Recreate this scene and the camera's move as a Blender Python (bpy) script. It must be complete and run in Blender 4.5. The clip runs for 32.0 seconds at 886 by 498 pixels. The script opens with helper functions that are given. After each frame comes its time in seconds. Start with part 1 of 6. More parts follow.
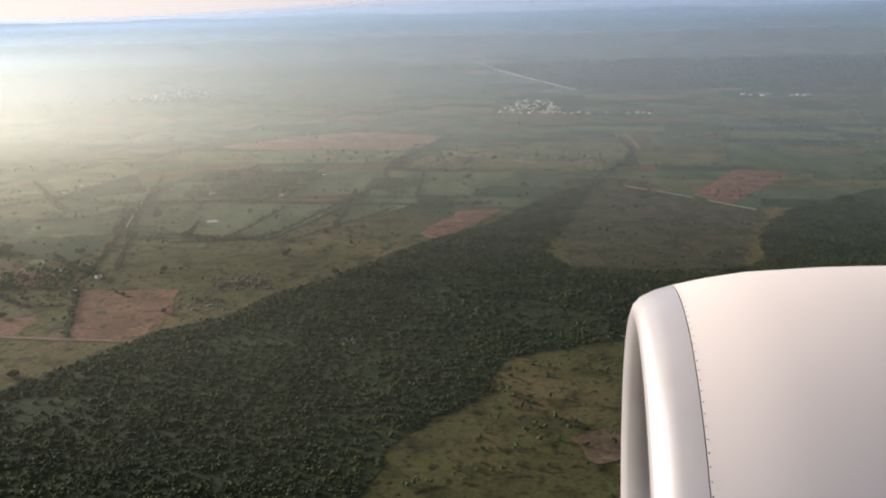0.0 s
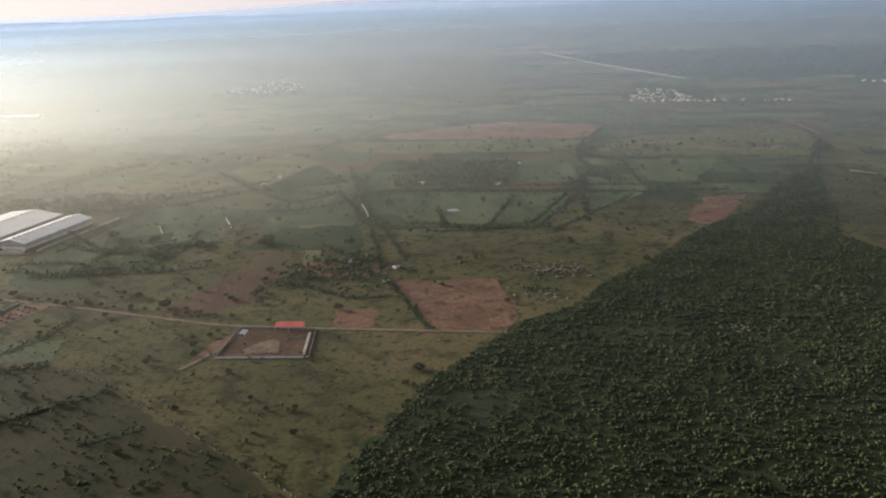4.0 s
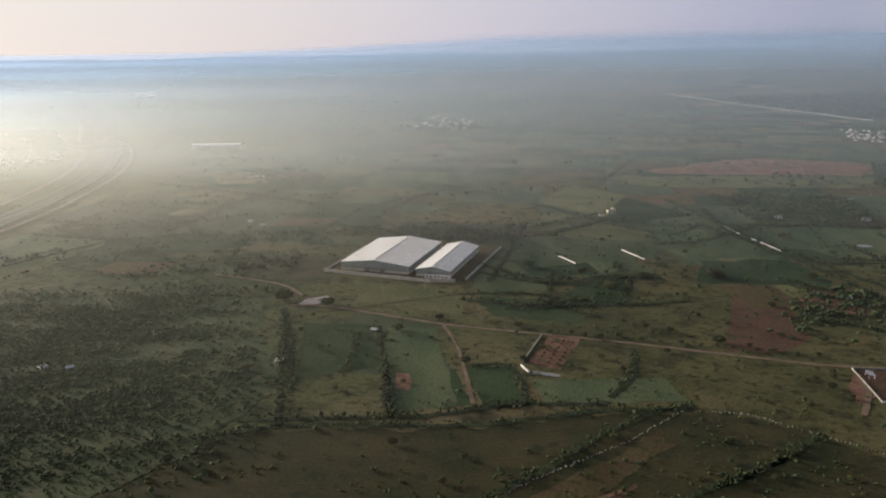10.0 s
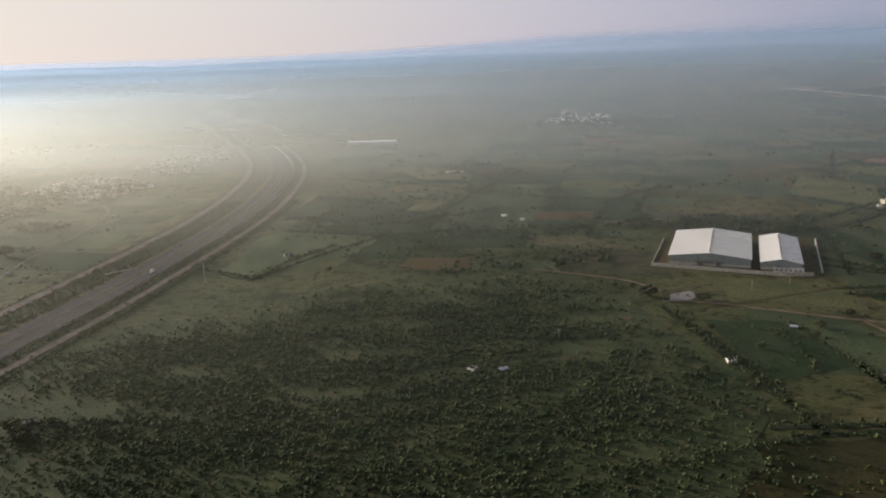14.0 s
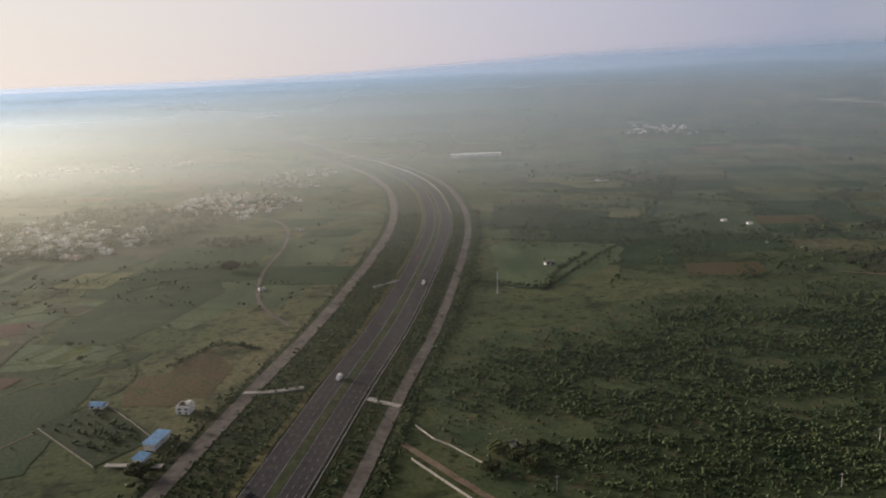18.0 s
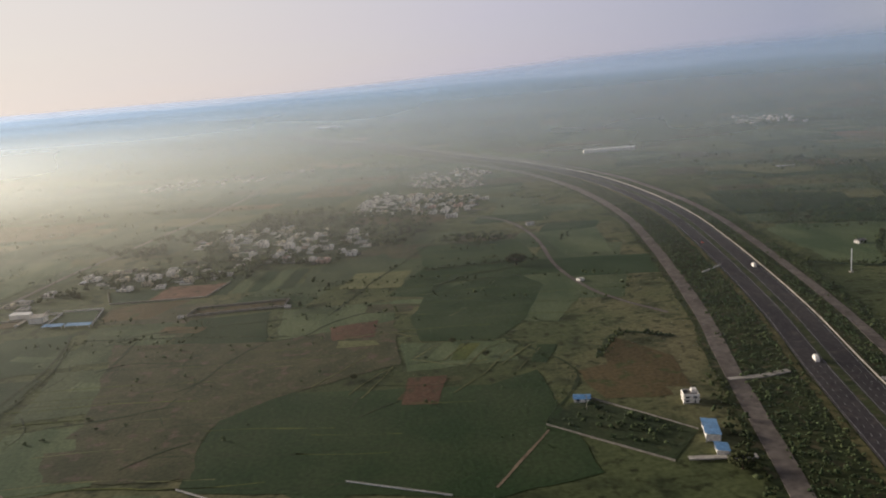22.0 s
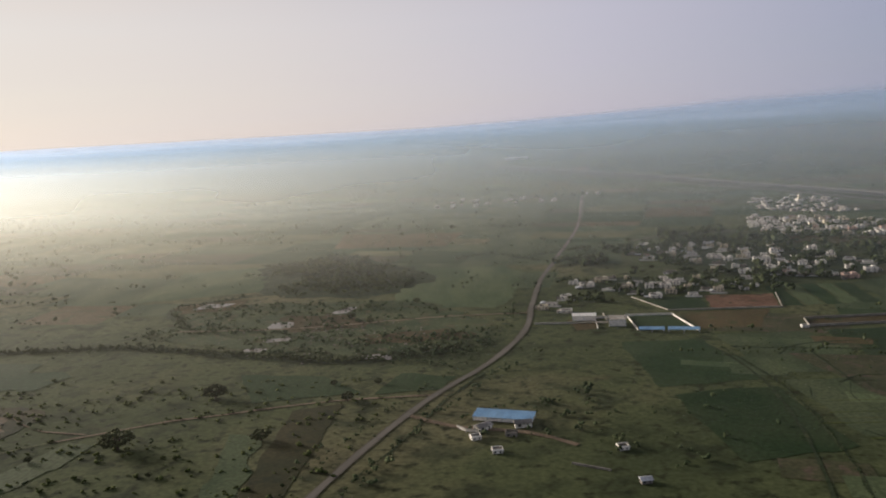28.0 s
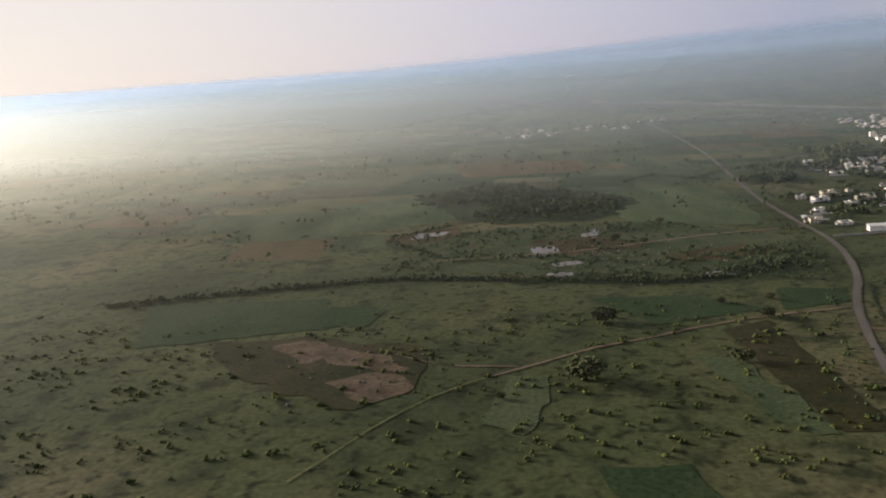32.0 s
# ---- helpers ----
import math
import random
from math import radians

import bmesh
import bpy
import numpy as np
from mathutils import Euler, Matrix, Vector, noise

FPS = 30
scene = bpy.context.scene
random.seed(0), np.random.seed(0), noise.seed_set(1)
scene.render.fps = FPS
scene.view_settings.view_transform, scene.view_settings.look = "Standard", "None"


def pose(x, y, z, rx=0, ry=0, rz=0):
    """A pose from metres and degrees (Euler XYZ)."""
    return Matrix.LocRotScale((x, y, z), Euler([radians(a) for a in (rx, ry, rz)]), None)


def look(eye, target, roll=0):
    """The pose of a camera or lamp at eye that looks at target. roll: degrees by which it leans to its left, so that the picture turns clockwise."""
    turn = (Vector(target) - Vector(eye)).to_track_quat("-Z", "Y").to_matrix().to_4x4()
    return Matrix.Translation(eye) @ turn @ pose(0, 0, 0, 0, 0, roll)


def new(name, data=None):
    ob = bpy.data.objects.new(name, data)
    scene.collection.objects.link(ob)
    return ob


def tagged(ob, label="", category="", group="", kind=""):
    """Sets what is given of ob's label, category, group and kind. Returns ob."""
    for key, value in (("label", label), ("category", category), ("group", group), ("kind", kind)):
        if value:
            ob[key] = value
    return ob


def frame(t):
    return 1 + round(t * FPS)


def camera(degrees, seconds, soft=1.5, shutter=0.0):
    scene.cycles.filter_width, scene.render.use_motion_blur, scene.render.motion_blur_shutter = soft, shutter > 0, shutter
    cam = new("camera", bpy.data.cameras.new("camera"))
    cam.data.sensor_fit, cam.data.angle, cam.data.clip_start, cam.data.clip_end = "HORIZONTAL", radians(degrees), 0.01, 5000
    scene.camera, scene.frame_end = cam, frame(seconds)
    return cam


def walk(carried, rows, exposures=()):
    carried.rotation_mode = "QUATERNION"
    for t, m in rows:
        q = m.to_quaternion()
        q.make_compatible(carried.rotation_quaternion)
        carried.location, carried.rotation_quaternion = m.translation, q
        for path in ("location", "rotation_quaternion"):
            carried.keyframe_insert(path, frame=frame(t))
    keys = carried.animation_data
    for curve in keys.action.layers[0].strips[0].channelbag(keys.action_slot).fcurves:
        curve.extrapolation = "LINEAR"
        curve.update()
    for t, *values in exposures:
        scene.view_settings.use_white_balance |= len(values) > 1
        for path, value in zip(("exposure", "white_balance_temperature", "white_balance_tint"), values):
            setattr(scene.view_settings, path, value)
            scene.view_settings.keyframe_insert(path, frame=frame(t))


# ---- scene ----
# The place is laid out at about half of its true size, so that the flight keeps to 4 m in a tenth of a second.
cam = camera(57.7, 32.0, soft=2.0)
ROWS = [
    (0, -9.71, 0.55, 124.85, -1.52, -17.62, -1.42),
    (0.5, -28.07, 2.89, 124.51, -1.48, -17.70, -1.40),
    (1, -45.85, 5.45, 124.02, -1.75, -17.79, -1.32),
    (1.5, -63.98, 7.69, 123.38, -1.65, -17.85, -1.49),
    (2, -81.12, 10.19, 122.71, -1.79, -17.87, -1.52),
    (2.5, -98.75, 12.36, 122.03, -1.61, -17.85, -1.67),
    (3, -116.16, 14.54, 121.26, -1.80, -17.82, -1.60),
    (3.5, -134.28, 16.84, 120.60, -1.71, -17.89, -1.93),
    (5.5, -205.71, 29.42, 116.49, -1.67, -17.56, -2.07),
    (6, -222.45, 31.93, 116.04, -1.76, -17.51, -2.04),
    (6.5, -240.56, 34.37, 115.68, -1.64, -17.52, -2.25),
    (7, -257.58, 36.80, 115.26, -1.75, -17.52, -2.16),
    (7.5, -275.94, 39.47, 114.80, -1.65, -17.49, -2.11),
    (8, -293.38, 42.37, 114.10, -1.81, -17.44, -1.99),
    (8.5, -311.60, 45.58, 113.28, -1.73, -17.40, -2.06),
    (9, -328.75, 48.56, 112.41, -1.84, -17.35, -2.02),
    (9.5, -346.84, 51.36, 111.58, -1.31, -16.16, -1.50),
    (10, -364.11, 54.48, 110.78, -1.05, -14.77, -0.94),
    (10.5, -382.28, 57.79, 110.06, -0.42, -13.68, -0.68),
    (11, -399.56, 60.96, 108.95, -0.43, -13.80, -0.76),
    (11.5, -417.48, 64.42, 108.00, -1.11, -12.36, -0.80),
    (12, -434.93, 67.69, 106.94, 0.25, -12.07, -1.77),
    (12.5, -452.87, 71.21, 105.80, 2.20, -12.93, -2.26),
    (13, -470.08, 74.54, 104.71, 1.72, -13.79, -2.13),
    (13.5, -487.98, 77.71, 103.71, 1.69, -14.40, -2.37),
    (14, -504.96, 80.50, 102.81, 0.99, -14.51, -1.91),
    (14.5, -522.84, 83.55, 102.08, 0.24, -13.95, -2.04),
    (16.5, -597.05, 95.43, 98.26, -1.15, -13.22, -2.23),
    (17, -614.62, 98.59, 97.48, -1.48, -13.16, -2.20),
    (17.5, -632.53, 101.54, 96.65, -1.41, -13.06, -2.45),
    (18, -649.74, 104.36, 95.65, -1.52, -13.08, -2.47),
    (18.5, -667.23, 106.90, 94.63, -1.39, -13.05, -2.87),
    (19, -683.88, 109.79, 93.59, -1.61, -13.00, -3.12),
    (19.5, -701.89, 112.62, 92.85, -1.56, -12.93, -3.65),
    (20, -719.15, 115.75, 92.22, -1.72, -12.83, -3.78),
    (20.5, -737.25, 118.33, 91.69, -1.56, -12.63, -4.17),
    (21, -754.14, 120.86, 91.18, -1.69, -12.49, -4.31),
    (21.5, -771.84, 123.67, 90.45, -1.60, -12.38, -4.64),
    (22, -788.46, 126.97, 89.87, -1.75, -12.31, -4.78),
    (22.5, -805.57, 129.82, 89.54, -1.56, -12.20, -4.83),
    (23, -822.52, 132.84, 89.16, -1.68, -12.11, -4.73),
    (23.5, -840.14, 135.36, 88.31, -1.43, -12.03, -4.95),
    (24, -857.54, 138.15, 87.40, -1.44, -12.14, -4.81),
    (24.5, -875.66, 140.88, 86.45, -0.74, -12.70, -4.10),
    (25, -892.80, 143.80, 85.60, -0.72, -12.63, -3.54),
    (25.5, -910.47, 146.76, 84.81, 0.80, -11.01, -2.78),
    (26, -927.49, 150.63, 84.00, 2.44, -9.24, -2.55),
    (26.5, -945.37, 154.05, 83.08, 4.88, -8.37, -2.48),
    (28.5, -1014.32, 168.55, 77.77, 2.39, -9.63, -3.97),
    (29, -1030.31, 171.61, 76.76, 0.30, -10.96, -4.47),
    (29.5, -1047.01, 174.29, 75.87, -0.66, -12.25, -4.39),
    (30, -1063.72, 176.71, 75.05, -1.19, -12.54, -3.98),
    (30.5, -1080.87, 179.71, 74.19, -0.93, -12.52, -3.98),
    (31, -1097.79, 182.79, 73.26, -1.14, -12.44, -4.03),
    (31.5, -1114.47, 185.90, 72.53, -0.87, -12.69, -4.34),
    (32, -1131.06, 188.70, 71.92, -1.03, -13.04, -4.26),
]
walk(cam, [(t, pose(x, y, z, 0, 0, yaw) @ pose(0, 0, 0, 90 + pitch, 0, 0) @ pose(0, 0, 0, 0, 0, roll)) for t, x, y, z, yaw, pitch, roll in ROWS],
     exposures=[(t, e, k, 18) for t, e, k in ((0, 1.13, 5450), (9, 1.13, 5450), (10, 0.92, 5500), (12, 0.72, 5550), (13, 0.79, 5550), (20, 0.86, 5600), (22, 0.80, 5600), (25, 0.80, 5600), (26, 0.69, 5600), (29, 0.82, 5600), (32, 0.98, 5600))])

# ---- light: a low hazy morning sun ahead of the aircraft, to its left ----
VEIL = 8.8
SUN_AZ, SUN_EL = 57.0, 10.5     # degrees to the left of +y, and above the horizon
sun_way = Vector((-math.sin(radians(SUN_AZ)) * math.cos(radians(SUN_EL)), math.cos(radians(SUN_AZ)) * math.cos(radians(SUN_EL)), math.sin(radians(SUN_EL))))
world = bpy.data.worlds.new("sky")
scene.world = world
world.use_nodes = True
wt = world.node_tree
sky = wt.nodes.new("ShaderNodeTexSky")
sky.sky_type, sky.sun_disc = "NISHITA", False
sky.sun_elevation, sky.sun_rotation = radians(SUN_EL), radians(-SUN_AZ)
sky.altitude, sky.air_density, sky.dust_density, sky.ozone_density = 300, 1.2, 0.4, 3.0
tint = wt.nodes.new("ShaderNodeMix")
tint.data_type, tint.blend_type = "RGBA", "MULTIPLY"
tint.inputs[0].default_value, tint.inputs[7].default_value = 1.0, (1.10, 1.0, 0.90, 1)
wt.links.new(sky.outputs[0], tint.inputs[6])
# a thin veil of high cloud, cream towards the sun and lavender grey away from it
cloud = wt.nodes.new("ShaderNodeMix")
cloud.data_type = "RGBA"
streaks, coords, stretch, cover, toward, veil = (wt.nodes.new("ShaderNode" + k) for k in ("TexNoise", "TexCoord", "Mapping", "MapRange", "VectorMath", "ValToRGB"))
toward.operation, toward.inputs[1].default_value = "DOT_PRODUCT", sun_way
for _ in range(3):
    veil.color_ramp.elements.new(0.5)
for e, (p, c) in zip(veil.color_ramp.elements, ((0.0, (0.30, 0.30, 0.295)), (0.12, (0.285, 0.287, 0.31)), (0.45, (0.455, 0.41, 0.388)), (0.75, (0.61, 0.525, 0.415)), (1.0, (0.72, 0.62, 0.45)))):
    e.position, e.color = p, (*c, 1)
lift = wt.nodes.new("ShaderNodeVectorMath")
lift.operation, lift.inputs[3].default_value = "SCALE", VEIL
wt.links.new(coords.outputs["Generated"], toward.inputs[0])
wt.links.new(toward.outputs["Value"], veil.inputs[0])
# the veil thins towards the zenith
split_way, thinning, thinned = (wt.nodes.new("ShaderNode" + k) for k in ("SeparateXYZ", "MapRange", "VectorMath"))
thinned.operation = "SCALE"
thinning.inputs[1].default_value, thinning.inputs[2].default_value, thinning.inputs[3].default_value, thinning.inputs[4].default_value = 0.12, 0.75, 1.0, 0.35
wt.links.new(coords.outputs["Generated"], split_way.inputs[0])
wt.links.new(split_way.outputs[2], thinning.inputs[0])
wt.links.new(thinning.outputs[0], thinned.inputs[3])
wt.links.new(veil.outputs[0], thinned.inputs[0])
wt.links.new(thinned.outputs[0], lift.inputs[0])
stretch.inputs["Scale"].default_value, stretch.inputs["Rotation"].default_value = (1.2, 1.2, 14.0), (0, radians(4), 0)
streaks.inputs["Scale"].default_value, streaks.inputs["Detail"].default_value = 2.0, 4.0
cover.inputs[1].default_value, cover.inputs[2].default_value, cover.inputs[3].default_value, cover.inputs[4].default_value = 0.35, 0.7, 0.90, 0.96
wt.links.new(coords.outputs["Generated"], stretch.inputs[0])
wt.links.new(stretch.outputs[0], streaks.inputs["Vector"])
wt.links.new(streaks.outputs[0], cover.inputs[0])
wt.links.new(cover.outputs[0], cloud.inputs[0])
wt.links.new(tint.outputs[2], cloud.inputs[6])
wt.links.new(lift.outputs[0], cloud.inputs[7])
wt.links.new(cloud.outputs[2], wt.nodes["Background"].inputs[0])
wt.nodes["Background"].inputs[1].default_value = 0.085
lamp = bpy.data.lights.new("sun", "SUN")
lamp.energy, lamp.angle, lamp.color = 3.9, radians(20), (1.0, 0.85, 0.61)
sun = new("sun", lamp)
sun.matrix_world = look(tuple(sun_way * 900), (0, 0, 0))


# ---- materials ----
def tree_of(name):
    m = bpy.data.materials.new(name)
    m.use_nodes = True
    nt = m.node_tree
    return m, nt, nt.nodes["Principled BSDF"]


def noise_at(nt, scale, detail=3.0, stretch=None):
    geo = nt.nodes.new("ShaderNodeNewGeometry")
    n = nt.nodes.new("ShaderNodeTexNoise")
    n.inputs["Scale"].default_value, n.inputs["Detail"].default_value = scale, detail
    if stretch:
        mp = nt.nodes.new("ShaderNodeMapping")
        mp.inputs["Scale"].default_value = stretch[:3]
        if len(stretch) > 3:
            mp.inputs["Rotation"].default_value = (0, 0, radians(stretch[3]))
        nt.links.new(geo.outputs["Position"], mp.inputs[0])
        nt.links.new(mp.outputs[0], n.inputs["Vector"])
    else:
        nt.links.new(geo.outputs["Position"], n.inputs["Vector"])
    return n.outputs["Fac"]


def ramp(nt, fac, *stops):
    r = nt.nodes.new("ShaderNodeValToRGB")
    while len(r.color_ramp.elements) < len(stops):
        r.color_ramp.elements.new(0.5)
    for e, (p, c) in zip(r.color_ramp.elements, stops):
        e.position, e.color = p, (*c, 1) if len(c) == 3 else c
    nt.links.new(fac, r.inputs[0])
    return r.outputs[0]


def blend(nt, fac, a, b, mode="MIX"):
    mx = nt.nodes.new("ShaderNodeMix")
    mx.data_type, mx.blend_type = "RGBA", mode
    for sock, v in ((mx.inputs[0], fac), (mx.inputs[6], a), (mx.inputs[7], b)):
        if isinstance(v, (int, float)):
            sock.default_value = v
        elif isinstance(v, tuple):
            sock.default_value = (*v, 1)
        else:
            nt.links.new(v, sock)
    return mx.outputs[2]


def surf(name, a, b, scale, fine=0.0, rough=0.85, bump=0.0, metal=0.0, spread=0.0, third=None, stretch=None, island=False):
    """A surface of two tones in patches, a finer grain, an optional third tone in spots, and a spread from piece to piece."""
    m, nt, bsdf = tree_of(name)
    big = noise_at(nt, scale, 4, stretch)
    col = ramp(nt, big, (0.36, a), (0.64, b))
    if third:
        col = blend(nt, ramp(nt, noise_at(nt, scale * 2.7, 3), (0.55, (0, 0, 0)), (0.68, (1, 1, 1))), col, third)
    if fine:
        col = blend(nt, 0.55, col, ramp(nt, noise_at(nt, fine, 3), (0.3, (0.45, 0.45, 0.45)), (0.7, (1.5, 1.5, 1.5))), "MULTIPLY")
    if spread:
        src = nt.nodes.new("ShaderNodeNewGeometry").outputs["Random Per Island"] if island else nt.nodes.new("ShaderNodeObjectInfo").outputs["Random"]
        col = blend(nt, 1.0, col, ramp(nt, src, (0, (1 - spread,) * 3), (1, (1 + spread,) * 3)), "MULTIPLY")
    nt.links.new(col, bsdf.inputs["Base Color"])
    bsdf.inputs["Roughness"].default_value, bsdf.inputs["Metallic"].default_value = rough, metal
    bsdf.inputs["Specular IOR Level"].default_value = 0.1 if rough > 0.8 else 0.5
    if bump:
        bp = nt.nodes.new("ShaderNodeBump")
        bp.inputs["Strength"].default_value, bp.inputs["Distance"].default_value = 0.6, bump
        nt.links.new(noise_at(nt, fine or scale * 6, 4), bp.inputs["Height"])
        nt.links.new(bp.outputs[0], bsdf.inputs["Normal"])
    return m


def ground_material():
    """Pasture with dry and scrubby patches; further off a mosaic of small fields with dark hedges between them."""
    m, nt, bsdf = tree_of("open_country")
    geo = nt.nodes.new("ShaderNodeNewGeometry")
    near = ramp(nt, noise_at(nt, 0.012, 5), (0.3, (0.042, 0.054, 0.021)), (0.5, (0.076, 0.088, 0.035)), (0.7, (0.133, 0.120, 0.061)))
    near = blend(nt, ramp(nt, noise_at(nt, 0.09, 5), (0.50, (0, 0, 0)), (0.68, (0.776, 0.856, 0.720))), near, (0.024, 0.032, 0.013))
    near = blend(nt, ramp(nt, noise_at(nt, 0.28, 4), (0.54, (0, 0, 0)), (0.68, (0.825, 0.909, 0.765))), near, (0.017, 0.021, 0.008))
    near = blend(nt, ramp(nt, noise_at(nt, 0.045, 3, (1, 1.6, 1, 30)), (0.66, (0, 0, 0)), (0.82, (0.388, 0.428, 0.360))), near, (0.165, 0.106, 0.063))
    mp = nt.nodes.new("ShaderNodeMapping")
    mp.inputs["Scale"].default_value, mp.inputs["Rotation"].default_value = (0.013, 0.019, 0.01), (0, 0, radians(17))
    bend, shift, warp = nt.nodes.new("ShaderNodeTexNoise"), nt.nodes.new("ShaderNodeVectorMath"), nt.nodes.new("ShaderNodeVectorMath")
    bend.inputs["Scale"].default_value, bend.inputs["Detail"].default_value = 0.03, 3.0
    shift.operation, shift.inputs[1].default_value = "MULTIPLY", (14, 10, 0)
    nt.links.new(geo.outputs["Position"], bend.inputs["Vector"])
    nt.links.new(bend.outputs["Color"], shift.inputs[0])
    nt.links.new(geo.outputs["Position"], warp.inputs[0])
    nt.links.new(shift.outputs[0], warp.inputs[1])
    nt.links.new(warp.outputs[0], mp.inputs[0])
    cells, edge = nt.nodes.new("ShaderNodeTexVoronoi"), nt.nodes.new("ShaderNodeTexVoronoi")
    edge.feature = "DISTANCE_TO_EDGE"
    for v in (cells, edge):
        v.voronoi_dimensions = "2D"
        v.inputs["Scale"].default_value, v.inputs["Randomness"].default_value = 1.5, 0.95
        nt.links.new(mp.outputs[0], v.inputs["Vector"])
    sep = nt.nodes.new("ShaderNodeSeparateColor")
    nt.links.new(cells.outputs["Color"], sep.inputs[0])
    far = ramp(nt, sep.outputs[0], (0.0, (0.049, 0.075, 0.030)), (0.3, (0.124, 0.142, 0.054)), (0.55, (0.064, 0.091, 0.035)), (0.75, (0.202, 0.162, 0.093)), (0.9, (0.101, 0.127, 0.048)), (1.0, (0.230, 0.114, 0.096)))
    far = blend(nt, ramp(nt, noise_at(nt, 0.012, 5), (0.5, (0, 0, 0)), (0.62, (1, 1, 1))), far, (0.036, 0.049, 0.017))
    far = blend(nt, ramp(nt, edge.outputs["Distance"], (0.02, (1, 1, 1)), (0.05, (0, 0, 0))), far, (0.024, 0.035, 0.017))
    split = nt.nodes.new("ShaderNodeSeparateXYZ")
    nt.links.new(geo.outputs["Position"], split.inputs[0])
    rng = nt.nodes.new("ShaderNodeMapRange")
    rng.inputs[1].default_value, rng.inputs[2].default_value = 700, 1200
    nt.links.new(split.outputs[1], rng.inputs[0])
    col = blend(nt, rng.outputs[0], near, far)
    # redder soil under the eastern pastures
    east = nt.nodes.new("ShaderNodeMapRange")
    east.inputs[1].default_value, east.inputs[2].default_value, east.inputs[4].default_value = -480, -300, 0.8
    nt.links.new(split.outputs[0], east.inputs[0])
    col = blend(nt, east.outputs[0], col, (1.20, 0.94, 0.88), "MULTIPLY")
    col = blend(nt, 0.6, col, ramp(nt, noise_at(nt, 0.7, 4), (0.3, (0.523, 0.535, 0.405)), (0.7, (1.45, 1.45, 1.45))), "MULTIPLY")
    nt.links.new(col, bsdf.inputs["Base Color"])
    bsdf.inputs["Roughness"].default_value, bsdf.inputs["Specular IOR Level"].default_value = 0.95, 0.1
    bp = nt.nodes.new("ShaderNodeBump")
    bp.inputs["Strength"].default_value, bp.inputs["Distance"].default_value = 0.3, 0.5
    nt.links.new(noise_at(nt, 0.35, 5), bp.inputs["Height"])
    nt.links.new(bp.outputs[0], bsdf.inputs["Normal"])
    return m


GROUND = ground_material()
CROP = surf("green_crop", (0.048, 0.070, 0.029), (0.092, 0.111, 0.050), 0.05, 0.9, bump=0.2, spread=0.25, stretch=(1, 0.4, 1, 20))
LUSH = surf("lush_crop", (0.022, 0.043, 0.013), (0.039, 0.057, 0.021), 0.04, 0.8, bump=0.2, spread=0.15)
PALE = surf("dry_grass", (0.088, 0.096, 0.038), (0.130, 0.130, 0.053), 0.05, 0.7, bump=0.15, spread=0.2)
BROWN = surf("ploughed_soil", (0.064, 0.048, 0.019), (0.088, 0.066, 0.029), 0.06, 0.8, bump=0.25, spread=0.2, third=(0.048, 0.056, 0.018), stretch=(1, 0.3, 1, 15))
SOILRED = surf("red_brown_plough", (0.078, 0.044, 0.026), (0.108, 0.062, 0.035), 0.06, 0.8, bump=0.25, third=(0.056, 0.048, 0.022), stretch=(1, 0.3, 1, 15))
PINKSOIL = surf("pinkish_bare_earth", (0.086, 0.062, 0.036), (0.153, 0.112, 0.070), 0.12, 0.8, bump=0.1, third=(0.052, 0.049, 0.021))
RED = surf("red_earth", (0.140, 0.077, 0.046), (0.208, 0.118, 0.072), 0.07, 0.5, bump=0.2, spread=0.12, third=(0.072, 0.058, 0.029))
DIRT = surf("dirt_track", (0.14, 0.102, 0.066), (0.21, 0.155, 0.102), 0.2, 1.5, bump=0.1)
OLDROAD = surf("old_asphalt", (0.125, 0.112, 0.092), (0.165, 0.148, 0.122), 0.05)
SHOULDER = surf("dusty_shoulder", (0.085, 0.074, 0.054), (0.130, 0.112, 0.082), 0.08, third=(0.060, 0.056, 0.028))
ROADGREY = surf("worn_road", (0.100, 0.084, 0.070), (0.145, 0.122, 0.101), 0.08, 0.5)
ASPHALT = surf("asphalt", (0.036, 0.032, 0.032), (0.054, 0.048, 0.046), 0.1, 1.0, 0.85, third=(0.066, 0.055, 0.050), stretch=(1, 0.15, 1, -8))
VERGE = surf("verge", (0.026, 0.035, 0.013), (0.049, 0.056, 0.020), 0.12, 0.8, bump=0.3, third=(0.083, 0.071, 0.036))
DRYVERGE = surf("dry_verge_grass", (0.078, 0.073, 0.026), (0.124, 0.107, 0.044), 0.2, 1.2, bump=0.2, third=(0.047, 0.055, 0.016))
PAINT = surf("worn_road_paint", (0.22, 0.21, 0.20), (0.34, 0.33, 0.31), 0.4, 2.0)
KERB = surf("pale_concrete", (0.32, 0.29, 0.24), (0.44, 0.40, 0.34), 0.3, 2.0, bump=0.02, spread=0.15)
WATER = surf("muddy_water", (0.15, 0.125, 0.095), (0.21, 0.175, 0.135), 0.05, rough=0.3)
ROCK = surf("pale_rock", (0.10, 0.09, 0.072), (0.18, 0.16, 0.125), 0.3, 2.0, bump=0.2, spread=0.3)
LEAF = surf("foliage", (0.038, 0.045, 0.018), (0.076, 0.081, 0.032), 0.12, 1.3, 0.9, bump=0.1, spread=0.35)
WOOD_LEAF = surf("wood_foliage", (0.036, 0.049, 0.021), (0.065, 0.076, 0.029), 0.05, 1.2, 0.9, bump=0.1, spread=0.45, island=True)
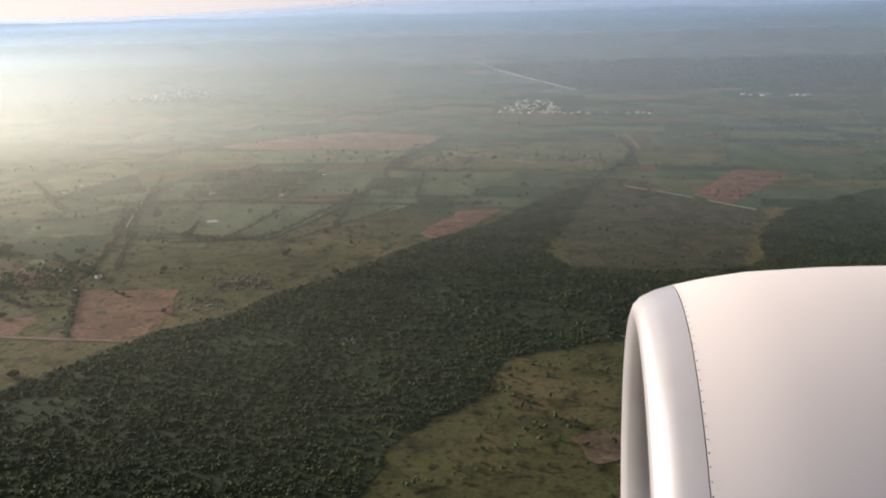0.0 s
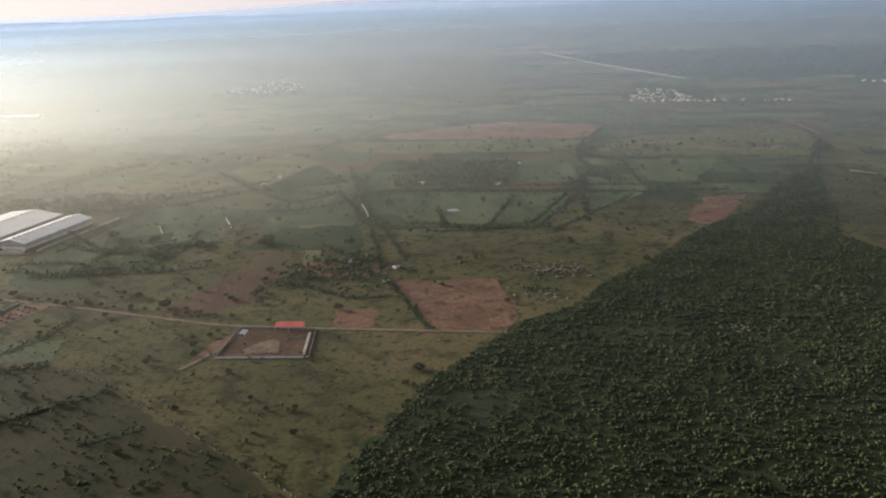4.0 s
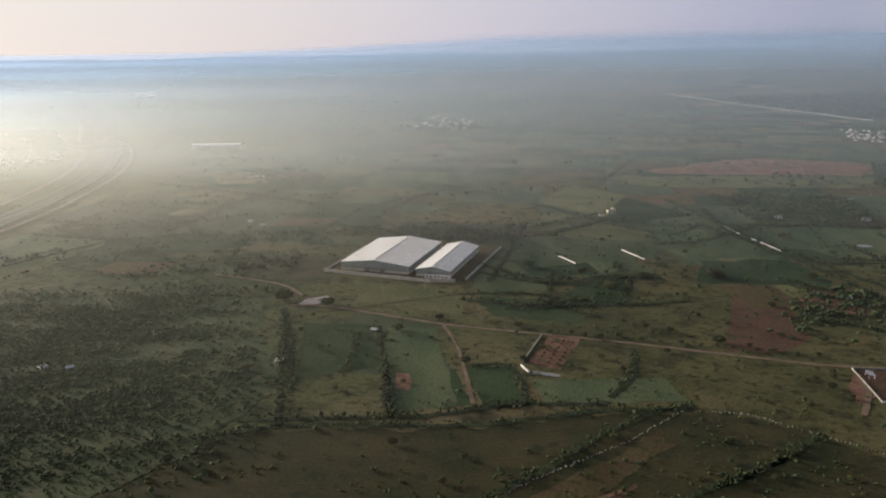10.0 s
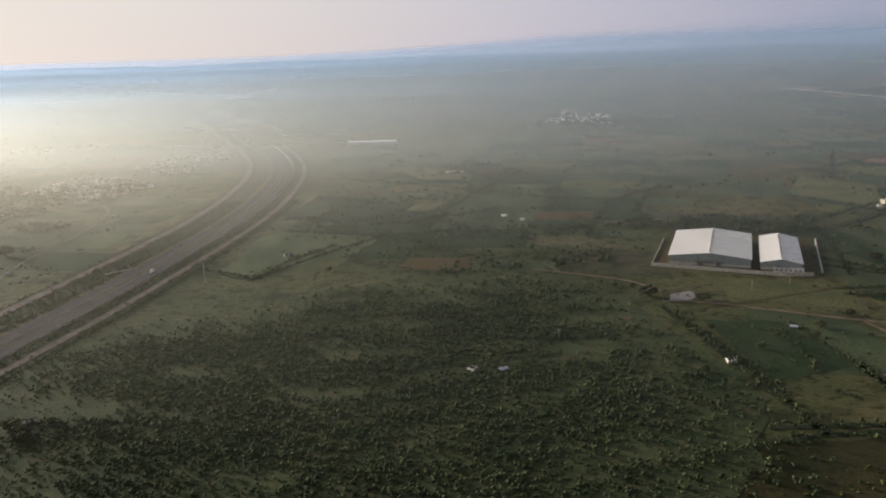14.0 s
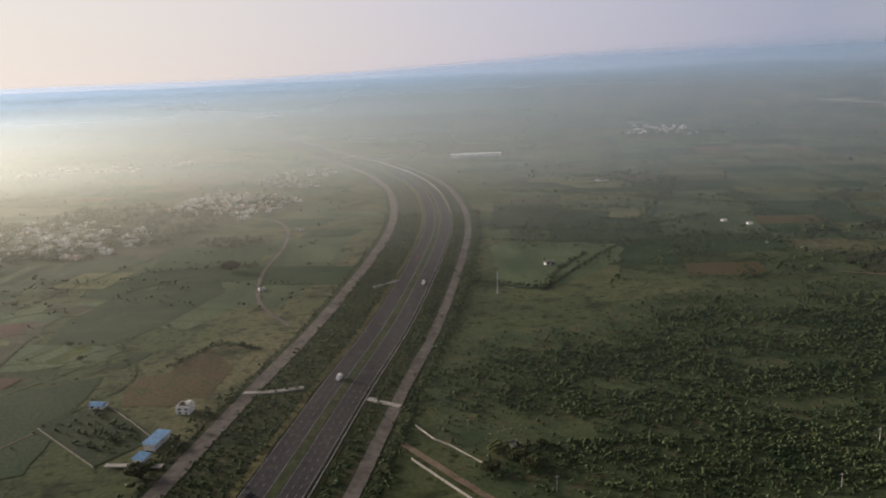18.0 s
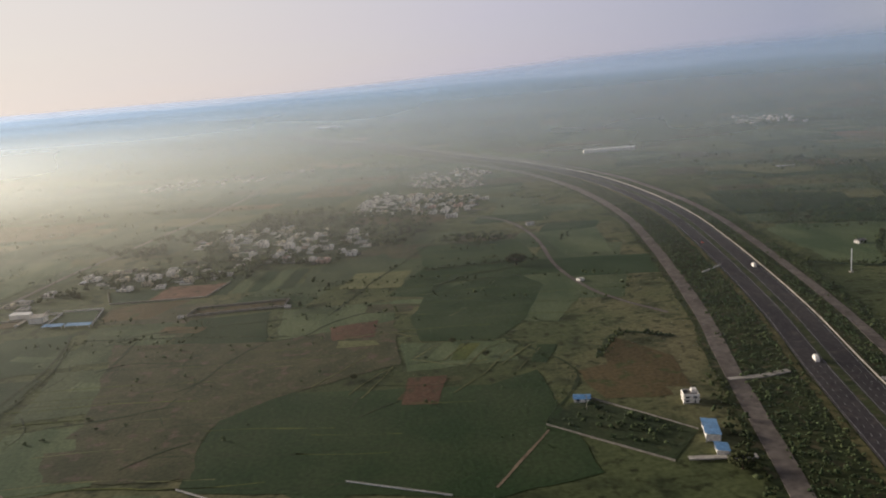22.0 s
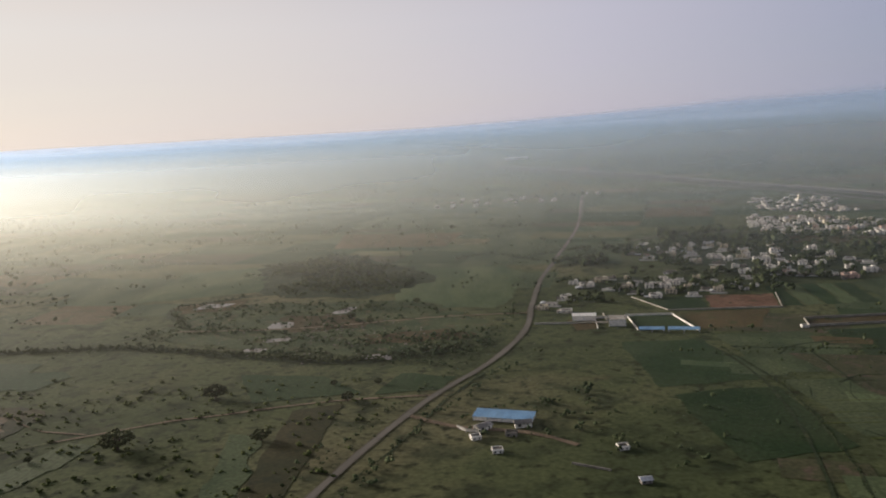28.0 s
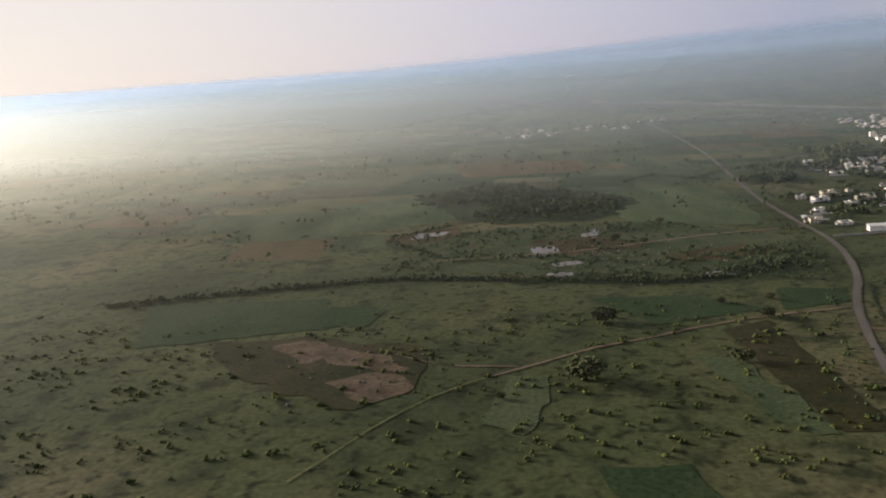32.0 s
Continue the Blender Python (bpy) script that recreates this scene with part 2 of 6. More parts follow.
# dark green filler, also laid under crowns and hedges to close gaps
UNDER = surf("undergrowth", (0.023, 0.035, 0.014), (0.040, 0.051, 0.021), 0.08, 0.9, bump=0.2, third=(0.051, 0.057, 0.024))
OLIVE = surf("olive_stubble", (0.044, 0.049, 0.021), (0.074, 0.071, 0.034), 0.08, 0.9, bump=0.1, third=(0.095, 0.070, 0.048))
ROUGH = surf("rough_brown_pasture", (0.028, 0.032, 0.010), (0.053, 0.046, 0.017), 0.06, 0.9, bump=0.1, third=(0.023, 0.027, 0.011))
SCRUB_FLOOR = surf("weedy_scrub_floor", (0.041, 0.059, 0.024), (0.076, 0.089, 0.036), 0.06, 1.0, bump=0.1, third=(0.091, 0.081, 0.039))
GRASS = surf("tall_grass", (0.054, 0.071, 0.017), (0.099, 0.109, 0.029), 0.06, 1.0, 0.95, spread=0.35, island=True)
SCRUB_LEAF = surf("thorn_foliage", (0.040, 0.059, 0.025), (0.076, 0.093, 0.039), 0.05, 1.2, 0.9, spread=0.4, island=True)
BARK = surf("bark", (0.07, 0.05, 0.035), (0.11, 0.085, 0.06), 1.0, 5.0, 0.9, bump=0.03)
WHITEWASH = surf("whitewash", (0.76, 0.71, 0.62), (0.86, 0.81, 0.73), 0.4, 2.5, spread=0.12, third=(0.66, 0.61, 0.53))
PINK = surf("pink_limewash", (0.52, 0.36, 0.29), (0.64, 0.46, 0.37), 0.4, 2.5, spread=0.25, third=(0.36, 0.27, 0.22))
CREAM = surf("cream_render", (0.60, 0.52, 0.38), (0.72, 0.64, 0.48), 0.4, 2.5, spread=0.15, third=(0.42, 0.36, 0.27))
GREYWALL = surf("bare_cement", (0.20, 0.18, 0.15), (0.29, 0.26, 0.22), 0.4, 2.5, spread=0.2)
ROOFSLAB = surf("weathered_slab", (0.20, 0.185, 0.165), (0.36, 0.33, 0.29), 0.3, 2.0, spread=0.25)
DARKROOF = surf("stained_roof_top", (0.085, 0.078, 0.066), (0.15, 0.137, 0.118), 0.4, 2.0, spread=0.3)
BLUE = surf("blue_sheet", (0.12, 0.27, 0.46), (0.19, 0.35, 0.54), 0.25, 2.0, 0.5, spread=0.08)
REDSHEET = surf("red_sheet", (0.42, 0.055, 0.035), (0.52, 0.085, 0.050), 0.4, 2.0, 0.5)
STEEL = surf("pale_steel_sheet", (0.80, 0.76, 0.68), (0.88, 0.84, 0.76), 0.08, 1.2, 0.42, third=(0.74, 0.68, 0.57), stretch=(1, 0.2, 1, -20))
GREENSHEET = surf("grey_green_sheet", (0.27, 0.29, 0.25), (0.33, 0.35, 0.30), 0.2, 1.5, 0.5)
DARKGLASS = surf("dark_glass", (0.03, 0.035, 0.04), (0.05, 0.055, 0.06), 0.5, rough=0.15)
DARK = surf("black_plastic", (0.02, 0.02, 0.02), (0.035, 0.035, 0.035), 1.0, rough=0.6)
TIN = surf("tin", (0.40, 0.41, 0.42), (0.52, 0.53, 0.54), 0.6, 3.0, 0.5, spread=0.25)


def haze_material(name, most, rise, top, colour, ahead, lateral, wide=0.58):
    """Tinted sheet in place of thin morning haze: most of the light goes straight on, a share is scattered forward. It
    thins out towards the ground and far above.
    wide: how far it spreads the light sideways; nothing: it throws it closely round the sun.
    ahead: how its share changes along the bank (from, to, share, share); lateral: the stretch over which its near end
    fades in."""
    m, nt, bsdf = tree_of(name)
    nt.nodes.remove(bsdf)
    where, sep = nt.nodes.new("ShaderNodeTexCoord"), nt.nodes.new("ShaderNodeSeparateXYZ")
    nt.links.new(where.outputs["Object"], sep.inputs[0])

    def span(socket, a, b, low, high, soft=True):
        node = nt.nodes.new("ShaderNodeMapRange")
        if soft:
            node.interpolation_type = "SMOOTHSTEP"
        for k, value in zip((1, 2, 3, 4), (a, b, low, high)):
            node.inputs[k].default_value = value
        nt.links.new(socket, node.inputs[0])
        return node.outputs[0]

    def times(a, b):
        node = nt.nodes.new("ShaderNodeMath")
        node.operation, node.use_clamp = "MULTIPLY", True
        nt.links.new(a, node.inputs[0])
        nt.links.new(b, node.inputs[1])
        return node.outputs[0]

    # the sheet is deeper in the east, fitted to the camera's sinking height
    depth = nt.nodes.new("ShaderNodeMath")
    depth.operation = "MULTIPLY"
    nt.links.new(sep.outputs[2], depth.inputs[0])
    nt.links.new(span(sep.outputs[0], 9000 - 1147, 9000, 1.36, 0.80, False), depth.inputs[1])
    share = times(span(depth.outputs[0], 0.2 * rise, rise, 0.0, most), span(depth.outputs[0], 0.74 * top, top, 1.0, 0.0))
    share = times(share, span(sep.outputs[0], *ahead, soft=False))
    share = times(share, span(sep.outputs[0], 0, lateral, 0.0, 1.0))
    share = times(share, span(noise_at(nt, 0.004, 3, (0.5, 1, 3, 0)), 0.3, 0.7, 0.85, 1.15, False))
    clear, scatter, thin, mix, mix2 = (nt.nodes.new(k) for k in ("ShaderNodeBsdfTransparent", "ShaderNodeBsdfHair", "ShaderNodeBsdfTranslucent", "ShaderNodeMixShader", "ShaderNodeMixShader"))
    upright = nt.nodes.new("ShaderNodeCombineXYZ")
    if wide:
        lean = Vector((0, 0, 1))
    else:
        side = Vector((0, 0, 1)).cross(sun_way).normalized()
        lean = (sun_way.cross(side) + side).normalized()
    for k in range(3):
        upright.inputs[k].default_value = lean[k]
    scatter.component = "Transmission"
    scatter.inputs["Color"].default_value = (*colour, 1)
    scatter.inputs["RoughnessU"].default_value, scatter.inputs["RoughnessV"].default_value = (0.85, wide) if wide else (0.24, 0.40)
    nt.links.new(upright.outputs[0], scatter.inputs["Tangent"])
    # bluish tint put into the sheet's colour for scattered skylight
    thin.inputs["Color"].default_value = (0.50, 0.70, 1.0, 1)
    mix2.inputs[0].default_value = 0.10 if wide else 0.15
    nt.links.new(scatter.outputs[0], mix2.inputs[1])
    nt.links.new(thin.outputs[0], mix2.inputs[2])
    nt.links.new(share, mix.inputs[0])
    nt.links.new(clear.outputs[0], mix.inputs[1])
    nt.links.new(mix2.outputs[0], mix.inputs[2])
    nt.links.new(mix.outputs[0], nt.nodes["Material Output"].inputs[0])
    return m


# ---- small builders ----
def mesh_of(name, verts, faces, material, smooth=False):
    me = bpy.data.meshes.new(name)
    me.from_pydata([tuple(v) for v in verts], [], [tuple(f) for f in faces])
    me.materials.append(material)
    if smooth:
        me.polygons.foreach_set("use_smooth", [True] * len(me.polygons))
    me.update()
    return me


def part(name, me, parent, label="", at=None):
    ob = new(name, me)
    ob.parent = parent
    if at is not None:
        ob.matrix_basis = at
    return tagged(ob, label)


def box_data(x0, y0, z0, x1, y1, z1, bevel=0.0):
    """Verts and faces of a block with its top edges taken off."""
    b = bevel
    v = [(x0, y0, z0), (x1, y0, z0), (x1, y1, z0), (x0, y1, z0), (x0, y0, z1 - b), (x1, y0, z1 - b), (x1, y1, z1 - b), (x0, y1, z1 - b)]
    f = [(3, 2, 1, 0), (0, 1, 5, 4), (1, 2, 6, 5), (2, 3, 7, 6), (3, 0, 4, 7)]
    if b:
        v += [(x0 + b, y0 + b, z1), (x1 - b, y0 + b, z1), (x1 - b, y1 - b, z1), (x0 + b, y1 - b, z1)]
        f += [(4, 5, 9, 8), (5, 6, 10, 9), (6, 7, 11, 10), (7, 4, 8, 11), (8, 9, 10, 11)]
    else:
        f += [(4, 5, 6, 7)]
    return v, f


def joined(pieces):
    verts, faces = [], []
    for v, f in pieces:
        n = len(verts)
        verts += v
        faces += [tuple(i + n for i in q) for q in f]
    return verts, faces


def block(name, dims, material, bevel=0.03):
    return mesh_of(name, *box_data(*dims, bevel), material)


def thing(name, label, category, at, group="", kind=""):
    e = new(name)
    e.matrix_basis = at
    e.empty_display_size = 0.5
    return tagged(e, label, category, group, kind)


def curve_points(pts, step=6.0):
    """A smooth line through a few plan points."""
    p = [Vector((*q, 0)) for q in pts]
    p = [2 * p[0] - p[1], *p, 2 * p[-1] - p[-2]]
    out = []
    for a, b, c, d in zip(p, p[1:], p[2:], p[3:]):
        n = max(2, int((c - b).length / step))
        for i in range(n):
            s = i / n
            out.append(0.5 * ((2 * b) + (c - a) * s + (2 * a - 5 * b + 4 * c - d) * s * s + (3 * b - a - 3 * c + d) * s ** 3))
    return out + [p[-2]]


def normals_of(line):
    out = []
    for i in range(len(line)):
        t = (line[min(i + 1, len(line) - 1)] - line[max(i - 1, 0)]).normalized()
        out.append(Vector((t.y, -t.x, 0)))
    return out


def ribbon(line, off0, off1, z, material, name, wobble=0.0, thick=0.0):
    """A strip along a line between two offsets to its right."""
    nrm, verts, faces = normals_of(line), [], []
    for i, (p, n) in enumerate(zip(line, nrm)):
        w0 = wobble * noise.noise((p.x * 0.15, p.y * 0.15, 3.0))
        w1 = wobble * noise.noise((p.x * 0.15, p.y * 0.15, 9.0))
        a, b = p + n * (off0 + w0), p + n * (off1 + w1)
        verts += [(a.x, a.y, z), (b.x, b.y, z)]
        if thick:
            verts += [(b.x, b.y, z - thick), (a.x, a.y, z - thick)]
    k = 4 if thick else 2
    for i in range(len(line) - 1):
        u, w = k * i, k * (i + 1)
        faces.append((u, u + 1, w + 1, w))
        if thick:
            faces += [(u + 1, u + 2, w + 2, w + 1), (u + 3, u, w, w + 3)]
    return mesh_of(name, verts, faces, material)


def inside(x, y, poly):
    hit = False
    for (ax, ay), (bx, by) in zip(poly, poly[1:] + poly[:1]):
        if (ay > y) != (by > y) and x < (bx - ax) * (y - ay) / (by - ay) + ax:
            hit = not hit
    return hit


# ---- ground ----
def height(x, y):
    """Flat by the flight path; rolling further off, with a low ridge along the horizon."""
    far = min(1.0, max(0.0, (y - 1500) / 1500))
    h = far * 10 * (noise.noise((x * 0.0016, y * 0.0016, 0)) + 0.4 * noise.noise((x * 0.005, y * 0.005, 5)))
    r = min(1.0, max(0.0, (y - 3300) / 1100))
    return h + r * r * (3 - 2 * r) * (8 + 9 * noise.noise((x * 0.0011, 2.0, 0)) + 4 * noise.noise((x * 0.004, 7.0, 0)))


def build_ground():
    xs = np.linspace(-6500, 5500, 161)
    ys = np.concatenate([np.linspace(-3000, 1400, 45), np.linspace(1450, 5600, 90)])
    verts = [(x, y, height(x, y)) for y in ys for x in xs]
    n = len(xs)
    faces = [(j * n + i, j * n + i + 1, (j + 1) * n + i + 1, (j + 1) * n + i) for j in range(len(ys) - 1) for i in range(n - 1)]
    g = new("ground", mesh_of("ground", verts, faces, GROUND, True))
    tagged(g, "open green farm country rolling to a hazy ridge", "ground", kind="structure")


build_ground()

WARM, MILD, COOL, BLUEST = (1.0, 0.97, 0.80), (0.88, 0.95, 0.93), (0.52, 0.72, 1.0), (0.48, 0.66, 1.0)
HAZE_LABEL = "tinted leaning sheet standing in for morning haze"
# leaning tinted sheets along the flight stand in for haze, thicker towards the west
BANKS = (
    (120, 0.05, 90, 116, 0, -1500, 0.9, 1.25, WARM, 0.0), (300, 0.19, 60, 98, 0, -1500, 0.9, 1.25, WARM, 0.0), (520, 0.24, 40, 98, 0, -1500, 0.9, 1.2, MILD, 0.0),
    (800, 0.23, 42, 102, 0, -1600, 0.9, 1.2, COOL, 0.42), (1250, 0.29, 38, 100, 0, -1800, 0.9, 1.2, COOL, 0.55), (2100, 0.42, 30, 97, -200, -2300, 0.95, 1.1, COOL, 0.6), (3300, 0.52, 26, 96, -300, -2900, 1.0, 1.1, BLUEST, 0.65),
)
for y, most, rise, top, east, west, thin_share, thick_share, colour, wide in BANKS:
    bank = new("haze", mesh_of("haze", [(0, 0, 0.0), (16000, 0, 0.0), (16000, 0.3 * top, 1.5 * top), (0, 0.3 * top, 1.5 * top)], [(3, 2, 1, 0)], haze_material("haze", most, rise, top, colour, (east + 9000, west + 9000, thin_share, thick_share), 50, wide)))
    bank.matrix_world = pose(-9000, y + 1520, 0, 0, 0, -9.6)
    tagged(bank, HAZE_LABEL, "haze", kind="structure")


# ---- fields ----
LAYER = [0]


def field(material, label, *corners, ragged=1.4):
    LAYER[0] += 1
    z = 0.02 + 0.0008 * LAYER[0]
    line = list(corners)
    for _ in range(1 if ragged > 2.4 else 0):
        line = [(p[0] + (q[0] - p[0]) * k, p[1] + (q[1] - p[1]) * k) for p, q in zip(line, line[1:] + line[:1]) for k in (0.14, 0.86)]
    ring = []
    for (ax, ay), (bx, by) in zip(line, line[1:] + line[:1]):
        n = max(2, min(24, int(math.dist((ax, ay), (bx, by)) / 2.5)))
        for i in range(n):
            s = i / n
            x, y = ax + (bx - ax) * s, ay + (by - ay) * s
            du, dv = (noise.noise((x * 0.11, y * 0.11, k)) + 0.25 * noise.noise((x * 0.4, y * 0.4, k + 5)) for k in (1, 8))
            ring.append((x + ragged * du, y + ragged * dv, z))
    ob = new("field", mesh_of("field", ring, [tuple(range(len(ring)))], material))
    if sum(ax * by - bx * ay for (ax, ay), (bx, by) in zip(corners, corners[1:] + corners[:1])) < 0:
        ob.data.flip_normals()
    return tagged(ob, label, "field", kind="structure")


RED_LABEL, GREEN_LABEL, PALE_LABEL, SOIL_LABEL = "bare red earth plot among green fields", "small green crop field with uneven edges", "pale dry grass field among hedges", "brown ploughed plot among green fields"
field(ROUGH, "rough brownish pasture below a stone fence", (-480, 256), (-410, 270), (-355, 268), (-313, 275), (-288, 274), (-270, 271), (-232, 236), (-190, 195), (-150, 140), (-150, 40), (-480, 40), ragged=3)
field(UNDER, "dark far plantation beyond a long wall", (198, 1062), (138, 1317), (100, 1500), (1600, 1500), (1600, 1150), (700, 1010), ragged=4)
BROWNPLOT = [(-258, 323), (-233, 382), (-212, 387), (-223, 331), (-241, 319)]
# over the first quarter
field(RED, RED_LABEL, (-186, 716), (-80, 775), (18, 735), (-14, 672), (-96, 684), (-168, 698), ragged=4)
field(PALE, PALE_LABEL, (-222, 690), (-101, 684), (-16, 668), (-37, 621), (-195, 641), ragged=3)
field(PALE, "pale stony ground of old pits", (-28, 595), (13, 669), (172, 683), (154, 622), (126, 562), ragged=3)
field(RED, "patchy red earth by a wood's edge", (-13, 424), (12, 466), (42, 472), (0, 410), ragged=3)
field(RED, RED_LABEL, (-166, 348), (-122, 346), (-116, 318), (-118, 291), (-150, 293), ragged=2)
field(RED, RED_LABEL, (-187, 319), (-171, 319), (-171, 298), (-187, 300), ragged=3)
field(RED, RED_LABEL, (162, 490), (215, 559), (250, 545), (176, 464), ragged=2)
field(CROP, GREEN_LABEL, (-101, 600), (-28, 592), (-36, 520), (-96, 524))
field(CROP, GREEN_LABEL, (-30, 590), (60, 570), (20, 505), (-34, 520))
field(SOILRED, "red-brown ploughed plot beside huts", *BROWNPLOT, ragged=1.2)
field(RED, "worn red ground between trees and huts", (-214, 388), (-186, 372), (-180, 350), (-206, 366), ragged=4)
field(RED, "worn red ground between trees and huts", (-192, 376), (-172, 366), (-165, 352), (-184, 362), ragged=3)
field(BROWN, SOIL_LABEL, (-223, 448), (-212, 442), (-202, 408), (-218, 401), ragged=1)
field(CROP, GREEN_LABEL, (-237, 423), (-223, 430), (-218, 404), (-232, 400), ragged=1)
field(CROP, GREEN_LABEL, (-239, 515), (-188, 512), (-190, 470), (-234, 474))
field(CROP, GREEN_LABEL, (-234, 470), (-190, 466), (-190, 425), (-229, 420))
field(BROWN, SOIL_LABEL, (-212, 455), (-192, 462), (-188, 425), (-206, 418))
field(CROP, GREEN_LABEL, (-300, 450), (-262, 458), (-256, 420), (-292, 410))
field(CROP, GREEN_LABEL, (-352, 460), (-310, 440), (-300, 405), (-340, 390))
field(CROP, GREEN_LABEL, (-180, 514), (-60, 492), (-83, 430), (-159, 440))
field(LUSH, GREEN_LABEL, (-43, 568), (-8, 562), (-12, 504), (-54, 499))
field(PALE, PALE_LABEL, (-225, 472), (-188, 470), (-185, 443), (-219, 448))
field(LUSH, GREEN_LABEL, (-323, 450), (-290, 463), (-282, 424), (-313, 413))
field(CROP, GREEN_LABEL, (-242, 474), (-209, 482), (-200, 430), (-236, 425))
for material, label, ring in ((PALE, PALE_LABEL, [(-212, 381), (-183, 378), (-199, 486), (-221, 463)]), (CROP, GREEN_LABEL, [(-222, 390), (-238, 465), (-222, 463), (-212, 384)]), (CROP, GREEN_LABEL, [(-57, 450), (-42, 530), (-10, 536), (-12, 490), (-29, 472)]), (PALE, PALE_LABEL, [(-151, 437), (-139, 452), (-109, 428), (-147, 426)]), (BROWN, SOIL_LABEL, [(-231, 366), (-237, 432), (-213, 440), (-207, 372)]), (LUSH, GREEN_LABEL, [(-211, 440), (-186, 445), (-180, 402), (-196, 372)])):
    field(material, label, *ring, ragged=1.6)
for material, label, ring in ((LUSH, GREEN_LABEL, [(-315, 374), (-292, 411), (-271, 427), (-278, 376)]), (CROP, GREEN_LABEL, [(-311, 434), (-300, 489), (-258, 488), (-266, 448)]), (LUSH, GREEN_LABEL, [(-242, 404), (-227, 440), (-201, 436), (-200, 397)]), (CROP, GREEN_LABEL, [(-226, 447), (-200, 511), (-179, 467), (-189, 440)]), (CROP, GREEN_LABEL, [(-409, 340), (-394, 373), (-364, 362), (-356, 306), (-391, 310)]), (LUSH, GREEN_LABEL, [(-255, 591), (-224, 604), (-197, 544), (-254, 524)]), (PALE, PALE_LABEL, [(-288, 599), (-257, 656), (-224, 615), (-255, 539)])):
    field(material, label, *ring, ragged=1.6)
field(BROWN, SOIL_LABEL, (-200, 403), (-184, 392), (-178, 372), (-196, 380), ragged=3)
field(WATER, "small brown pond in a pasture", (-137, 464), (-131, 465), (-130, 460), (-136, 459), ragged=1.5)
# round the warehouse and the tracks
field(BROWN, "dark earthen strip below a stone fence", (-375, 206), (-336, 234), (-312, 253), (-300, 262), (-296, 256), (-328, 226), (-362, 203), ragged=2)
field(RED, "thin eroded red line along a ditch", (-343, 219), (-317, 234), (-317, 232.5), (-342, 217), ragged=0.8)
field(LUSH, GREEN_LABEL, (-415, 362), (-388, 358), (-380, 316), (-410, 306), ragged=2)
field(LUSH, GREEN_LABEL, (-372, 312), (-356, 312), (-352, 284), (-374, 280), ragged=1)
field(CROP, GREEN_LABEL, (-330, 302), (-286, 300), (-284, 282), (-330, 284), ragged=2)
field(LUSH, GREEN_LABEL, (-346, 392), (-306, 382), (-302, 352), (-340, 366), ragged=3)
field(CROP, GREEN_LABEL, (-344, 487), (-308, 500), (-296, 462), (-322, 450), ragged=2)
field(CROP, GREEN_LABEL, (-385, 355), (-362, 352), (-356, 284), (-376, 278))
field(LUSH, "enclosed square of rough grass", (-352, 313), (-337, 314), (-335, 284), (-349, 283))
field(RED, "red earth orchard plot with rows of young trees", (-330, 316), (-320, 309), (-307, 339), (-319, 342))
field(RED, "small worn red patch in a field", (-377, 310), (-371, 309), (-370, 296), (-376, 297), ragged=2)
field(SOILRED, "eroded red bank beside a ditch", (-345, 209), (-326, 225.5), (-313, 236), (-312.5, 234.5), (-326, 223), (-342, 208), ragged=0.8)
field(PALE, PALE_LABEL, (-400, 420), (-345, 398), (-350, 366), (-396, 388), ragged=2)
# between the scrub and the highway
field(CROP, "bright green pasture beside the highway", (-612, 530), (-546, 508), (-560, 465), (-600, 430), (-618, 440), ragged=4)
field(LUSH, GREEN_LABEL, (-600, 640), (-530, 600), (-545, 545), (-610, 560))
field(PALE, "worn pale ground of an old quarry", (-548, 745), (-490, 748), (-488, 690), (-530, 690), ragged=4)
field(RED, "small patch of red earth in the scrub", (-459, 354), (-449, 353), (-450, 342), (-457, 343), ragged=3)
field(CROP, "grassy clearing in thorn scrub", (-467, 346), (-442, 338), (-435, 318), (-457, 315), ragged=4)
field(BROWN, "bare red-brown patch beside a dirt track", (-641, 310), (-633, 309), (-628, 295), (-636, 294), ragged=2)
# beyond the highway
field(BROWN, SOIL_LABEL, (-734, 362), (-727, 379), (-714, 357), (-717, 332), (-737, 339), ragged=1)
field(BROWN, SOIL_LABEL, (-808, 331), (-792, 352), (-784, 350), (-793, 333), ragged=2)
field(BROWN, "dark bare soil strip behind a white wall", (-811, 304), (-806, 305), (-783, 292), (-788, 288), (-810, 298), ragged=0.5)
field(LUSH, "deep green crop field", (-849, 346), (-827, 355), (-764, 346), (-766, 318), (-778, 298), (-817, 289), (-850, 312))
field(BROWN, SOIL_LABEL, (-795, 359), (-783, 356), (-790, 337), (-798, 342))
field(BROWN, SOIL_LABEL, (-745, 352), (-724, 358), (-724, 328), (-742, 330))
field(CROP, GREEN_LABEL, (-798, 392), (-762, 388), (-760, 366), (-796, 364))
field(CROP, GREEN_LABEL, (-775, 470), (-725, 470), (-722, 440), (-742, 400), (-780, 420))
field(LUSH, GREEN_LABEL, (-790, 550), (-735, 548), (-732, 500), (-786, 496))
field(CROP, GREEN_LABEL, (-722, 560), (-690, 560), (-696, 500), (-720, 505))
field(CROP, GREEN_LABEL, (-842, 521), (-806, 540), (-800, 480), (-844, 483))
field(RED, RED_LABEL, (-910, 508), (-882, 506), (-886, 483), (-912, 485))
field(BROWN, "reddish brown fallow plot", (-927, 480), (-892, 480), (-903, 454), (-924, 455))
field(LUSH, GREEN_LABEL, (-938, 508), (-912, 508), (-913, 486), (-930, 486))
